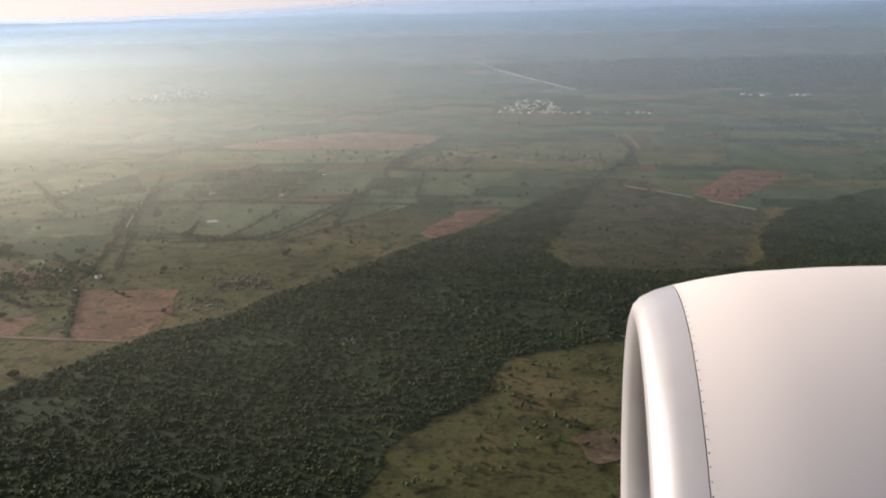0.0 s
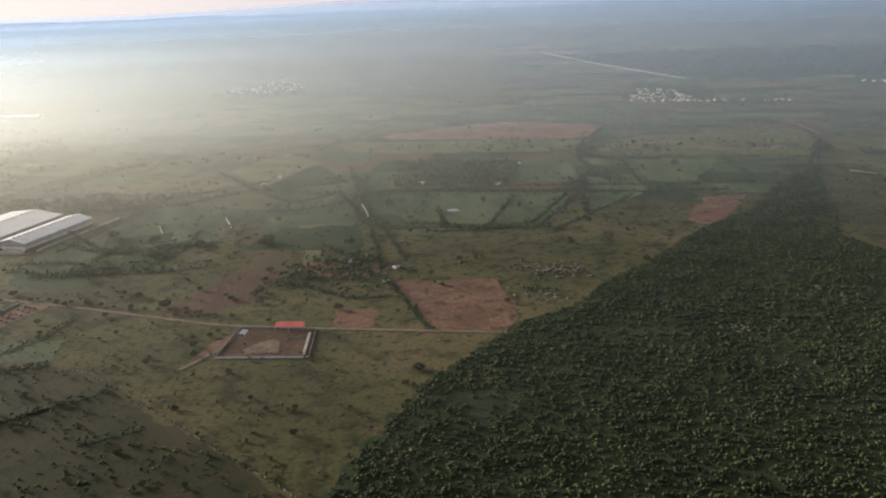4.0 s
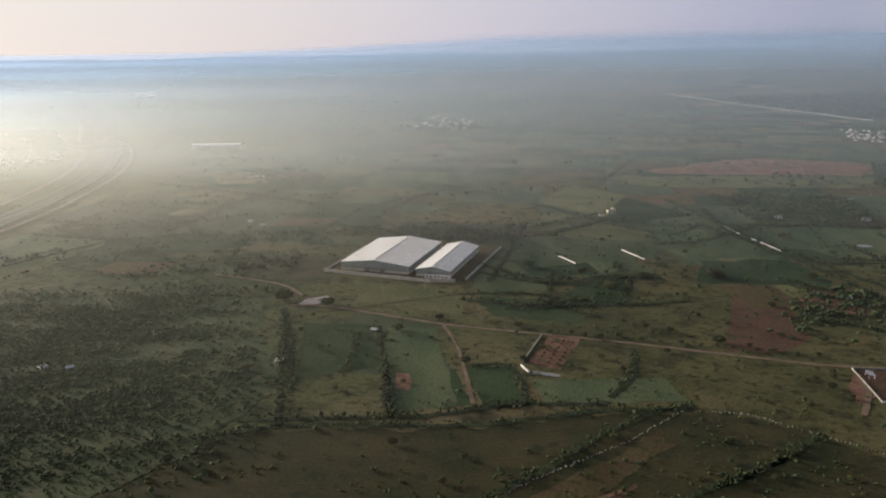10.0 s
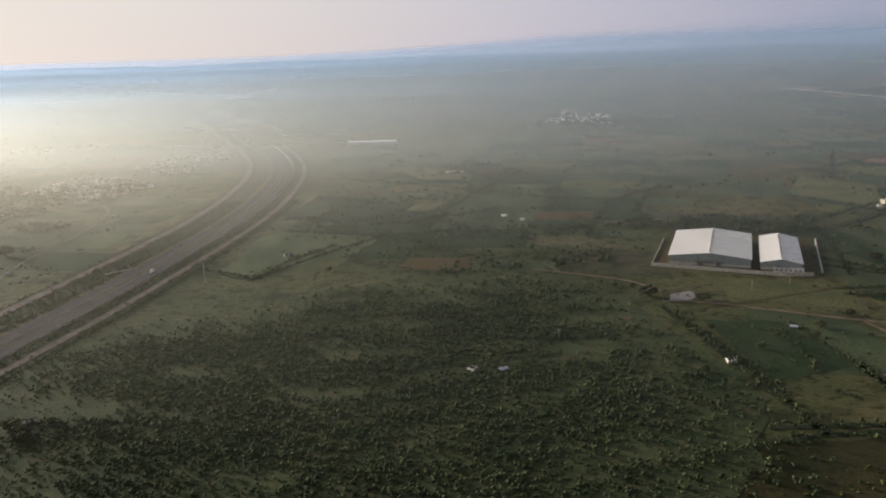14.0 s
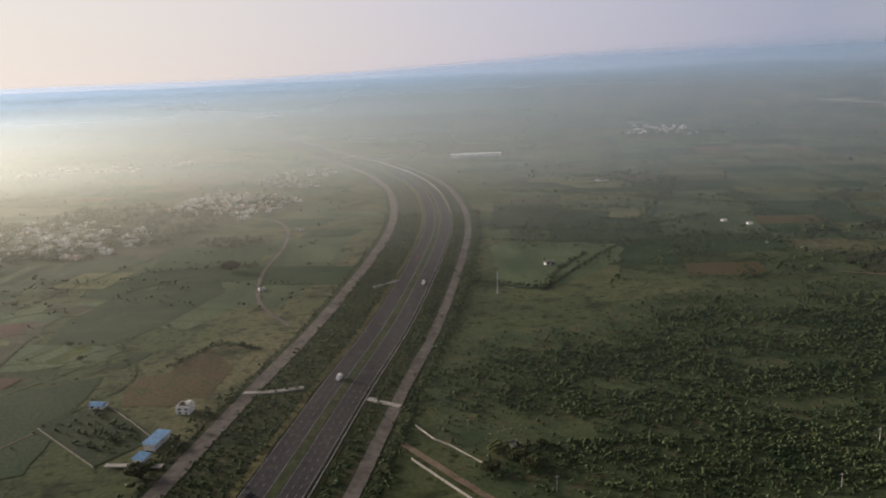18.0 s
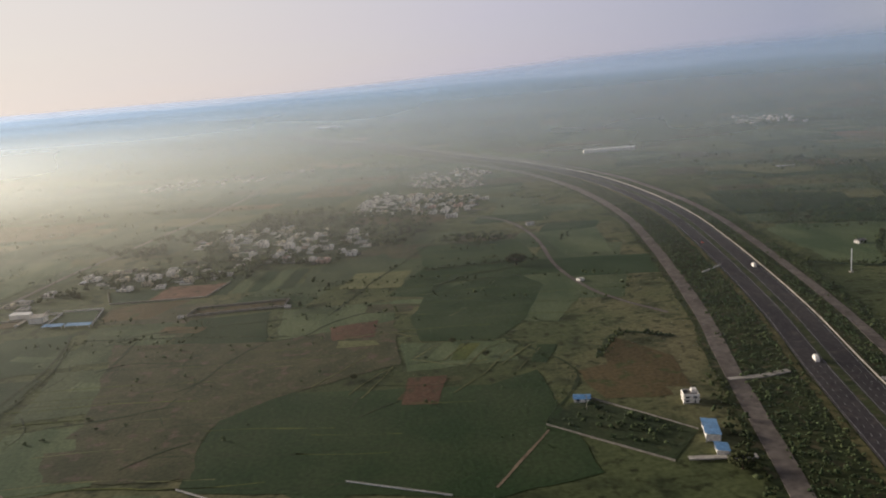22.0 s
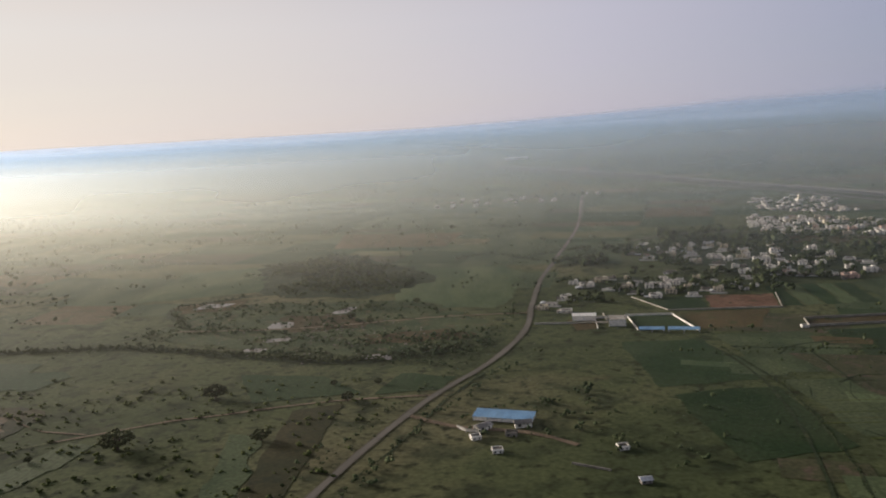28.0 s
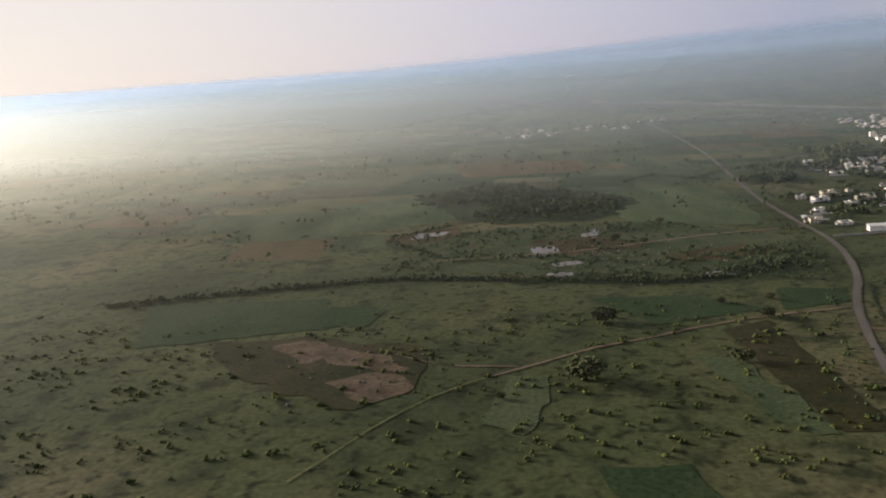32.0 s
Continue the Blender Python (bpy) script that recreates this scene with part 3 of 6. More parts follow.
for i in range(5):
    field(CROP if i % 2 else LUSH, "narrow strip of green crop", (-880 + 7.5 * i, 522), (-873.5 + 7.5 * i, 522), (-877 + 7.5 * i, 484), (-883.5 + 7.5 * i, 484))
field(CROP, GREEN_LABEL, (-922, 446), (-890, 446), (-886, 404), (-918, 400))
field(LUSH, GREEN_LABEL, (-884, 446), (-852, 448), (-846, 400), (-882, 402))
field(CROP, GREEN_LABEL, (-846, 448), (-800, 446), (-800, 400), (-842, 396))
field(LUSH, GREEN_LABEL, (-956, 440), (-928, 440), (-922, 396), (-952, 392))
field(CROP, GREEN_LABEL, (-916, 394), (-884, 396), (-880, 356), (-912, 352))
field(CROP, GREEN_LABEL, (-878, 394), (-850, 392), (-852, 358), (-876, 356))
field(LUSH, GREEN_LABEL, (-950, 386), (-920, 390), (-916, 346), (-944, 340))
field(CROP, GREEN_LABEL, (-910, 344), (-878, 348), (-872, 308), (-902, 300))
plots_dice = random.Random(23)
for _ in range(46):
    x, y = plots_dice.uniform(-935, -770), plots_dice.uniform(292, 445)
    w, d, c, k = plots_dice.uniform(5, 13), plots_dice.uniform(2.5, 6), math.cos(radians(-12 + plots_dice.uniform(-6, 6))), plots_dice.choice((CROP, LUSH, OLIVE, OLIVE, CROP, BROWN, CROP))
    sn = -math.sqrt(1 - c * c)
    if not inside(x, y, [(-870, 350), (-845, 425), (-760, 440), (-760, 286), (-870, 300)]) and not inside(x, y, [(-895, 470), (-840, 470), (-840, 445), (-895, 445)]):
        field(k, "small terrace plot among green crops", *[(x + c * u - sn * v, y + sn * u + c * v) for u, v in ((-w, -d), (w, -d), (w, d), (-w, d))], ragged=0.9)
# the crop terraces before the village
field(OLIVE, "olive brown fallow terraces above a dark crop", (-905, 420), (-846, 407), (-800, 420), (-798, 372), (-830, 356), (-840, 348), (-850, 339), (-849, 308), (-882, 315), ragged=2)
field(LUSH, "large even dark green crop field", (-849, 340), (-840, 348), (-830, 356), (-812, 347), (-802, 343), (-783, 340), (-756, 356), (-752, 290), (-776, 284), (-850, 300), ragged=1)
field(OLIVE, "dry brownish stubble plot beside a dark crop", (-892, 329), (-866, 331), (-851, 330), (-848, 305), (-887, 312), ragged=2)
field(LUSH, "dark green crop before the lone tree", (-786, 454), (-748, 480), (-738, 451), (-752, 407), (-766, 386), (-791, 393), (-794, 420), ragged=1)
field(PALE, PALE_LABEL, (-819, 501), (-793, 497), (-798, 468), (-825, 474), ragged=1)
field(SOILRED, "pinkish fallow plot below a field path", (-824, 418), (-806, 422), (-807, 402), (-822, 402), ragged=1)
field(SOILRED, "small reddish brown tilled plot among crops", (-795, 359), (-783.5, 358), (-787, 337), (-797, 338.6), ragged=0.5)
for u in range(4):
    x, y = -788 + 12.4 * u, 382 - 4.2 * u
    field((CROP, GRASS, CROP, LUSH)[u], "small ridged green plot with pale bunds", (x - 1.5, y + 8.5), (x + 5, y + 7), (x - 1.5, y - 8.5), (x - 6, y - 6.5), ragged=0.4)
field(PALE, PALE_LABEL, (-820, 393), (-805, 393), (-806.5, 398), (-820, 401), ragged=0.6)
# the last stretch
field(ROUGH, "rough brownish plot beside the country road", (-1058, 383), (-1044, 387), (-1047, 322), (-1057, 324), ragged=1)
field(CROP, "bright strip of long grass", (-1072, 366), (-1060, 363), (-1057, 324), (-1064, 323), ragged=3)
field(CROP, "bright strip of long grass", (-1124, 341), (-1113, 365), (-1106, 359), (-1113, 331), ragged=3)
field(LUSH, GREEN_LABEL, (-1199, 444), (-1145, 426), (-1150, 408), (-1196, 412), ragged=4)
field(ROUGH, "trodden brown ground around bare earth", (-1196, 404), (-1165, 404), (-1132, 385), (-1136, 362), (-1152, 350), (-1180, 376), ragged=4)
for ring in ([(-1166, 401), (-1146, 387), (-1136, 372), (-1149, 372), (-1160, 386)], [(-1159, 369), (-1145, 353), (-1136, 361), (-1146, 371)], [(-1174, 396), (-1166, 400), (-1158, 384), (-1168, 382)]):
    field(PINKSOIL, "bare pinkish earth patch in rough grass", *ring, ragged=4.5)
field(LUSH, GREEN_LABEL, (-1084, 418), (-1056, 414), (-1040, 396), (-1072, 390))
field(LUSH, GREEN_LABEL, (-1030, 414), (-1012, 408), (-1016, 396), (-1036, 394))
field(LUSH, GREEN_LABEL, (-1104, 318), (-1088, 316), (-1086, 296), (-1102, 294))
field(CROP, GREEN_LABEL, (-1060, 600), (-985, 600), (-992, 500), (-1040, 506), ragged=4)
field(CROP, GREEN_LABEL, (-1180, 620), (-1090, 640), (-1100, 560), (-1175, 540))
field(BROWN, SOIL_LABEL, (-1110, 760), (-1020, 740), (-1030, 680), (-1105, 690))
field(LUSH, GREEN_LABEL, (-1225, 450), (-1165, 440), (-1160, 410), (-1215, 405))

# ---- tracks and roads ----
def road(name, label, pts, width, material, z=0.17, wobble=0.5):
    ob = new(name, ribbon(curve_points(pts), -width / 2, width / 2, z, material, name, wobble))
    return tagged(ob, label, "road" if name == "road" else "track", kind="structure")


TRACK_LABEL = "pale earthen farm track between the fields"
road("track", TRACK_LABEL, [(-424, 385), (-405, 381), (-359, 357), (-301, 336), (-254, 317), (-224, 306), (-179, 298), (-120, 288)], 2.0, DIRT)
road("track", TRACK_LABEL, [(-359, 357), (-354, 329), (-351, 280)], 1.3, DIRT)
road("track", TRACK_LABEL, [(-903, 316), (-878, 292), (-850, 262)], 0.7, DIRT)
road("track", TRACK_LABEL, [(-776, 288), (-760, 314)], 0.6, DIRT)
road("track", TRACK_LABEL, [(-345, 397), (-395, 380), (-420, 372)], 1.0, BROWN, 0.16)
road("track", TRACK_LABEL, [(-421, 398), (-434, 416), (-470, 436)], 1.6, DIRT, 0.155)
road("track", TRACK_LABEL, [(-222, 300), (-226, 286), (-236, 270)], 1.8, DIRT)
road("track", TRACK_LABEL, [(-256, 540), (-300, 505), (-345, 492)], 2.0, BROWN)
road("track", "pale gravel road towards a far town", [(177, 723), (174, 682), (170, 646)], 2.6, DIRT)
road("track", "thin dark farm lane along a hedge", [(170, 646), (142, 590), (113, 537), (90, 519)], 0.9, UNDER)
road("track", "winding pale village track", [(-702, 399), (-714, 420), (-722, 443), (-727, 483), (-726, 545), (-733, 595), (-748, 622), (-772, 640), (-802, 667)], 1.9, ROADGREY)
road("track", TRACK_LABEL, [(-661, 302), (-652, 288), (-638, 268), (-600, 215)], 1.9, DIRT)
road("track", TRACK_LABEL, [(-1119, 364), (-1106, 370), (-1092, 377), (-1077, 381), (-1062, 386), (-1043, 390), (-1017, 392)], 1.0, DIRT)
road("track", "faint grassy wheel track over pasture", [(-1160, 322), (-1146, 341), (-1137, 351), (-1129, 358), (-1119, 364)], 0.55, PALE)
road("track", "thin pale path beside bare earth", [(-1142, 384), (-1134, 377), (-1126, 372), (-1112, 369)], 0.55, DIRT)
road("track", TRACK_LABEL, [(-1130, 480), (-1080, 478), (-1022, 488), (-986, 489)], 1.4, DIRT)
road("track", TRACK_LABEL, [(-946, 457), (-930, 440), (-922, 400), (-926, 350), (-940, 290)], 0.9, UNDER)
road("track", TRACK_LABEL, [(-1024, 376), (-1010, 366), (-992, 361), (-980, 352)], 1.8, DIRT)
road("road", "dusty shoulders of the country road past the village", [(-1100, 150), (-1062, 270), (-1044, 317), (-1033, 352), (-1018, 391), (-1001, 423), (-988, 462), (-983, 505), (-976, 557), (-963, 620), (-936, 759), (-905, 1010), (-900, 1200), (-890, 1400)], 2.5, SHOULDER, 0.18, 0.6)
road("road", "worn asphalt of the country road", [(-1100, 150), (-1062, 270), (-1044, 317), (-1033, 352), (-1018, 391), (-1001, 423), (-988, 462), (-983, 505), (-976, 557), (-963, 620), (-936, 759), (-905, 1010)], 1.7, OLDROAD, 0.19, 0.15)
road("road", "narrow pale road beside the village", [(-914, 668), (-860, 690), (-800, 668), (-745, 650)], 2.4, ROADGREY, 0.16)

# ---- highway ----
centre = curve_points([(-780, -150), (-733, 60), (-708, 170), (-698, 220), (-687, 272), (-676, 331), (-665, 385), (-656, 440), (-647, 505), (-641, 560), (-639, 615), (-641, 675), (-647, 735), (-660, 800), (-680, 865), (-705, 930), (-750, 1030), (-810, 1180), (-890, 1350), (-1010, 1600)], 8)
highway = thing("highway", "curving dual carriageway with dark asphalt and service roads", "highway", pose(0, 0, 0), kind="structure")
part("embankment", ribbon(centre, -33, 24, 0.30, VERGE, "embankment", 1.5), highway, "scrubby brown and green verges")
for inner, outer in ((-7.9, -1.25), (1.25, 7.9)):
    part("carriageway", ribbon(centre, inner, outer, 0.62, ASPHALT, "carriageway", 0, 0.3), highway, "dark asphalt carriageway")
part("median", ribbon(centre, -1.25, 1.25, 0.66, VERGE, "median", 0, 0.2), highway, "planted median strip")
part("service_road", ribbon(centre, -30.4, -25.4, 0.50, ROADGREY, "service_road", 0.3, 0.2), highway, "pale worn service road")
part("service_road", ribbon(centre, 16.6, 20.3, 0.50, ROADGREY, "service_road", 0.3, 0.2), highway, "pale worn service road")
part("grass_strip", ribbon(centre, -10.6, -8.5, 0.42, DRYVERGE, "grass_strip", 0.9), highway, "strip of dry yellowish grass")
part("grass_strip", ribbon(centre, 9.2, 10.0, 0.42, DRYVERGE, "grass_strip", 0.5), highway, "strip of dry yellowish grass")
for off in (-7.55, -1.62, 1.62, 7.45):
    part("edge_line", ribbon(centre, off - 0.055, off + 0.055, 0.64, PAINT, "edge_line"), highway, "white painted edge line")
for off in (8.7,):
    part("kerb", ribbon(centre, off - 0.06, off + 0.06, 0.80, KERB, "kerb", 0, 0.5), highway, "pale concrete kerb")
dash_line, dash_side = centre[14:60], normals_of(centre)[14:60]
for lane in (-5.6, -3.6, 3.6, 5.6):
    v, f = [], []
    for k, (p, n) in enumerate(zip(dash_line, dash_side)):
        way = Vector((-n.y, n.x, 0))
        for along_m in (0.0, 4.0):
            c = p + n * lane + way * along_m
            m = len(v)
            v += [(*(c + n * u + way * w).xy, 0.64) for u, w in ((-0.05, 0), (0.05, 0), (0.05, 1.5), (-0.05, 1.5))]
            f.append((m, m + 1, m + 2, m + 3))
    part("lane_dashes", mesh_of("lane_dashes", v, f, PAINT), highway, "white broken lane line")
for pts, w in (([(-706, 334), (-697, 334), (-688, 336)], 2.0), ([(-668, 325), (-664, 322), (-658, 318)], 2.0), ([(-717, 290), (-724, 291), (-732, 292)], 1.6)):
    part("slip_road", ribbon(curve_points(pts, 2), -w / 2, w / 2, 0.66, KERB, "slip_road", 0.2, 0.3), highway, "pale concrete slip across the verge")

# ---- bunds between the small crop terraces ----
def bund(label, pts, width, material, z=0.12):
    ob = new("bund", ribbon(curve_points(pts, 3), -width / 2, width / 2, z, material, "bund", 0.5, 0.05))
    return tagged(ob, label, "bund", kind="structure")


dice = random.Random(11)
for k in range(24):
    y = 300 + 4.6 * k + dice.uniform(-1.5, 1.5)
    x = dice.uniform(-925, -800)
    pts = [(x + 12 * i, y + 5 * noise.noise((x * 0.01 + i * 0.25, y * 0.02, 3)) - 0.8 * i) for i in range(dice.randint(3, 7))]
    if max(q[0] for q in pts) < -758 and not any(inside(*q, [(-935, 495), (-840, 495), (-840, 445), (-935, 445)]) for q in pts):
        bund("thin dark grassy bund between crop terraces", pts, dice.uniform(0.25, 0.5), (UNDER, GRASS, PALE, GRASS)[k % 4])
for k in range(14):
    x, y = dice.uniform(-915, -790), dice.uniform(310, 425)
    bund("thin dark grassy bund between crop terraces", [(x, y), (x + dice.uniform(-4, 4), y + 10), (x + dice.uniform(-5, 5), y + 22)], 0.25, UNDER)
for pts in ([(-825, 359), (-816, 371), (-809, 383)], [(-813, 350), (-804, 365), (-800, 368)], [(-809, 346), (-803, 361), (-800, 370)], [(-793, 376), (-783, 390)], [(-783.5, 372), (-774.6, 387)], [(-777, 364), (-769, 379), (-762, 384)], [(-773, 355), (-761.5, 377)], [(-766, 363), (-754.5, 379)], [(-761.6, 357), (-752, 375)], [(-792, 391), (-766, 387), (-750, 380)], [(-794, 375), (-781, 367), (-770, 368)], [(-818, 403), (-802, 405), (-794, 398)], [(-779, 419), (-772, 428)], [(-782, 344), (-775, 353)]):
    bund("pale narrow ridge in a planted plot", pts, 0.42, PALE, 0.16)
for pts in ([(-851, 408), (-834, 410), (-826, 422), (-814, 432), (-804, 433)], [(-868, 365), (-862, 372), (-857, 388), (-851, 400), (-845, 409)], [(-900, 346), (-890, 347), (-877, 350), (-865, 354)], [(-786, 454), (-778, 470), (-764, 480), (-747, 485)], [(-909, 420), (-899, 430), (-878, 432.6), (-843, 435)], [(-902, 391), (-892, 397), (-876, 393)], [(-898, 390), (-898, 410), (-898, 423)], [(-868, 315), (-861, 322), (-853, 327)], [(-809, 333), (-802, 339), (-797, 342)]):
    bund("dark overgrown bund winding between terraces", pts, 0.75, UNDER, 0.16)
for k in range(10):
    bund("thin grassy bund across pasture", [(-700 + dice.uniform(-60, 0) - 0, 410 + 14 * k), (-745 + dice.uniform(-20, 0), 413 + 14 * k), (-790 + dice.uniform(-10, 5), 410 + 14 * k)], 0.25, GRASS)

# ---- trees and scrub ----
PHI = (1 + 5 ** 0.5) / 2
ICO_V = np.array([(-1, PHI, 0), (1, PHI, 0), (-1, -PHI, 0), (1, -PHI, 0), (0, -1, PHI), (0, 1, PHI), (0, -1, -PHI), (0, 1, -PHI), (PHI, 0, -1), (PHI, 0, 1), (-PHI, 0, -1), (-PHI, 0, 1)]) / (1 + PHI ** 2) ** 0.5
ICO_F = np.array([(0, 11, 5), (0, 5, 1), (0, 1, 7), (0, 7, 10), (0, 10, 11), (1, 5, 9), (5, 11, 4), (11, 10, 2), (10, 7, 6), (7, 1, 8), (3, 9, 4), (3, 4, 2), (3, 2, 6), (3, 6, 8), (3, 8, 9), (4, 9, 5), (2, 4, 11), (6, 2, 10), (8, 6, 7), (9, 8, 1)])
rs = np.random.RandomState(4)


OCT_V = np.array([(1, 0, 0), (0, 1, 0), (-1, 0, 0), (0, -1, 0), (0, 0, 1), (0, 0, -1)]) * 1.1
OCT_F = np.array([(0, 1, 4), (1, 2, 4), (2, 3, 4), (3, 0, 4), (1, 0, 5), (2, 1, 5), (3, 2, 5), (0, 3, 5)])


def clumps(name, where, size, material, fine=False):
    """Many jagged leaf clumps in one mesh. where: rows of x, y, z; size: a radius for each."""
    n = len(where)
    base, faces = (ICO_V, ICO_F) if fine else (OCT_V, OCT_F)
    k = len(base)
    turn = rs.uniform(0, 6.28, n)[:, None]
    tip = np.clip(rs.normal(0, 0.35, n), -0.8, 0.8)[:, None]
    x, y, z = base[None, :, 0] * np.cos(turn) - base[None, :, 1] * np.sin(turn), base[None, :, 0] * np.sin(turn) + base[None, :, 1] * np.cos(turn), np.repeat(base[None, :, 2], n, 0)
    spun = np.stack([x * np.cos(tip) + z * np.sin(tip), y, z * np.cos(tip) - x * np.sin(tip)], 2)
    jag = 1 + rs.uniform(-0.38, 0.38, (n, k, 1))
    flat = np.stack([rs.uniform(0.85, 1.2, n), rs.uniform(0.85, 1.2, n), rs.uniform(0.6, 0.95, n)], 1)[:, None, :]
    v = (spun * jag * flat * size[:, None, None] + where[:, None, :]).reshape(-1, 3)
    f = (faces[None] + k * np.arange(n)[:, None, None]).reshape(-1, 3)
    me = bpy.data.meshes.new(name)
    me.vertices.add(len(v))
    me.vertices.foreach_set("co", v.astype(np.float32).ravel())
    me.loops.add(f.size)
    me.loops.foreach_set("vertex_index", f.astype(np.int32).ravel())
    me.polygons.add(len(f))
    me.polygons.foreach_set("loop_start", np.arange(0, f.size, 3, dtype=np.int32))
    me.materials.append(material)
    me.polygons.foreach_set("use_smooth", np.ones(len(f), dtype=bool))
    me.update(calc_edges=True)
    return me


def crown_rows(x, y, r, h, count):
    """Clump centres and radii of one crown of width 2r whose top is at h."""
    d = rs.normal(size=(count, 3))
    d /= np.linalg.norm(d, axis=1)[:, None]
    d *= rs.uniform(0.35, 1.0, (count, 1)) ** 0.5
    c = np.stack([x + d[:, 0] * r * 0.72, y + d[:, 1] * r * 0.72, h * 0.6 + d[:, 2] * h * 0.32], 1)
    return c, rs.uniform(0.30, 0.50, count) * r * min(1.0, (6.5 / count) ** 0.4)


def foliage(name, label, spots, count, material=None):
    """One object for a spread of bushes and trees that nobody could count. spots: rows of x, y, radius, height."""
    rows = [crown_rows(x, y, r, h, count) for x, y, r, h in spots]
    where, size = np.concatenate([a for a, _ in rows]), np.concatenate([b for _, b in rows])
    return tagged(new(name, clumps(name, where, size, material or (SCRUB_LEAF if name == "scrub" else WOOD_LEAF))), label, "woodland" if name == "wood" else name, kind="stuff")


def scatter(poly, per_m2, r0, r1, clump=0.02, keep=-1.0):
    """Random spots in a polygon, thinner where a slow noise is low."""
    xs, ys = [p[0] for p in poly], [p[1] for p in poly]
    out = []
    for _ in range(int((max(xs) - min(xs)) * (max(ys) - min(ys)) * per_m2)):
        x, y = rs.uniform(min(xs), max(xs)), rs.uniform(min(ys), max(ys))
        if inside(x, y, poly) and noise.noise((x * clump * 0.55, y * clump * 1.6, 4)) > keep + rs.uniform(-0.25, 0.25):
            r = r0 + (r1 - r0) * rs.uniform(0, 1) ** 2
            out.append((x, y, r, r * rs.uniform(0.95, 1.5)))
    return out


def along(pts, gap, r0, r1, side=0.8):
    out = []
    for a, b in zip(pts, pts[1:]):
        d = math.dist(a, b)
        for i in range(int(d / gap)):
            s = (i + rs.uniform(0, 1)) * gap / d
            r = r0 + (r1 - r0) * rs.uniform(0, 1) ** 2
            if rs.uniform() < 0.88:
                out.append((a[0] + (b[0] - a[0]) * s + rs.normal() * side, a[1] + (b[1] - a[1]) * s + rs.normal() * side, r, r * rs.uniform(1.2, 1.8)))
    return out


def edge_of(x, y, poly):
    """Distance of a spot from the nearest edge of a polygon."""
    p, best = Vector((x, y)), 1e9
    for a, b in zip(poly, poly[1:] + poly[:1]):
        a, b = Vector(a), Vector(b)
        s = max(0.0, min(1.0, (p - a).dot(b - a) / (b - a).length_squared))
        best = min(best, (p - a - s * (b - a)).length)
    return best


FOREST = [(-210, 120), (-180, 192), (-155, 250), (-117, 297), (-91, 313), (-77, 335), (-49, 361), (-23, 392), (-6, 410), (33, 442), (67, 494), (112, 535), (80, 451), (66, 417), (51, 389), (58, 361), (95, 350), (150, 352), (172, 411), (206, 449), (289, 496), (420, 480), (420, 260), (62, 275), (17, 262), (11, 235), (-9, 220), (-21, 206), (-28, 181), (-60, 120)]
# one dark sheet lowers the contrast between crowns and open ground
field(UNDER, "dark green sheet below the forest, close to the crowns in tone", *FOREST, ragged=4)
CLEARINGS = ([(-43, 284), (-29, 276), (-22, 241), (-35, 238)], [(60, 297), (27, 326), (19, 301), (42, 279)], [(-147, 245), (-125, 246), (-121, 228), (-142, 228)], [(-95, 292), (-62, 300), (-58, 284), (-88, 276)], [(-20, 330), (10, 350), (18, 335), (-8, 318)])
trees_in = [q for q in scatter(FOREST, 0.62, 0.5, 1.45, 0.035, -0.6) if not any(inside(q[0], q[1], ring) for ring in CLEARINGS) or rs.uniform() < 0.4]
trees_in = [(x, y, r, r * rs.uniform(0.55, 1.0)) for x, y, r, h in trees_in]
foliage("wood", "dense dark olive scrub forest with an angled edge", [q for q in trees_in if q[1] < 340 and q[0] < 200], 3)
foliage("wood", "dark forest canopy thinning towards open pasture", [q for q in trees_in if q[1] >= 340 and q[0] < 260], 2)
OPEN_SCRUB = [(68, 418), (109, 530), (136, 493), (185, 445), (136, 345), (94, 334), (58, 361)]
field(OLIVE, "open brownish pasture dotted with bushes", *OPEN_SCRUB, ragged=4)
foliage("scrub", "bushes scattered over brownish pasture", scatter(OPEN_SCRUB, 0.05, 0.4, 1.5, 0.04, -0.1), 4)
foliage("scrub", "bushes among pale pits beyond the forest", scatter([(-28, 595), (13, 669), (172, 683), (126, 562)], 0.02, 0.7, 1.8, 0.02, -0.05), 3)
field(PINKSOIL, "worn bare earth in rough grass below the forest", (30, 206), (44, 212), (50, 200), (38, 192), ragged=3)
for k in range(16):
    x, y = 4 + 68 * (k % 4) / 3.0 + 3 * noise.noise((k, 1.0, 0)), 592 + 17 * (k // 4) + 4 * noise.noise((k, 5.0, 0))
    field(DIRT if k % 3 else PINKSOIL, "pale row of spoil among pits", (x - 6, y + 1.5), (x + 7, y - 0.5), (x + 7, y - 2.2), (x - 6, y - 0.8), ragged=1.8)
for ring in ([(56, 630), (76, 611), (83, 595), (59, 613)], [(20, 640), (48, 648), (50, 636), (22, 630)], [(96, 604), (124, 610), (122, 598), (98, 594)]):
    field(DIRT, "pale bare pit floor among bushes", *ring, ragged=4)
SCRUB = [(-655, 340), (-640, 375), (-590, 385), (-560, 415), (-520, 418), (-470, 430), (-440, 405), (-428, 350), (-415, 300), (-440, 240), (-500, 215), (-600, 225), (-640, 262)]
field(SCRUB_FLOOR, "rough grass below thorn scrub", *SCRUB, ragged=5)
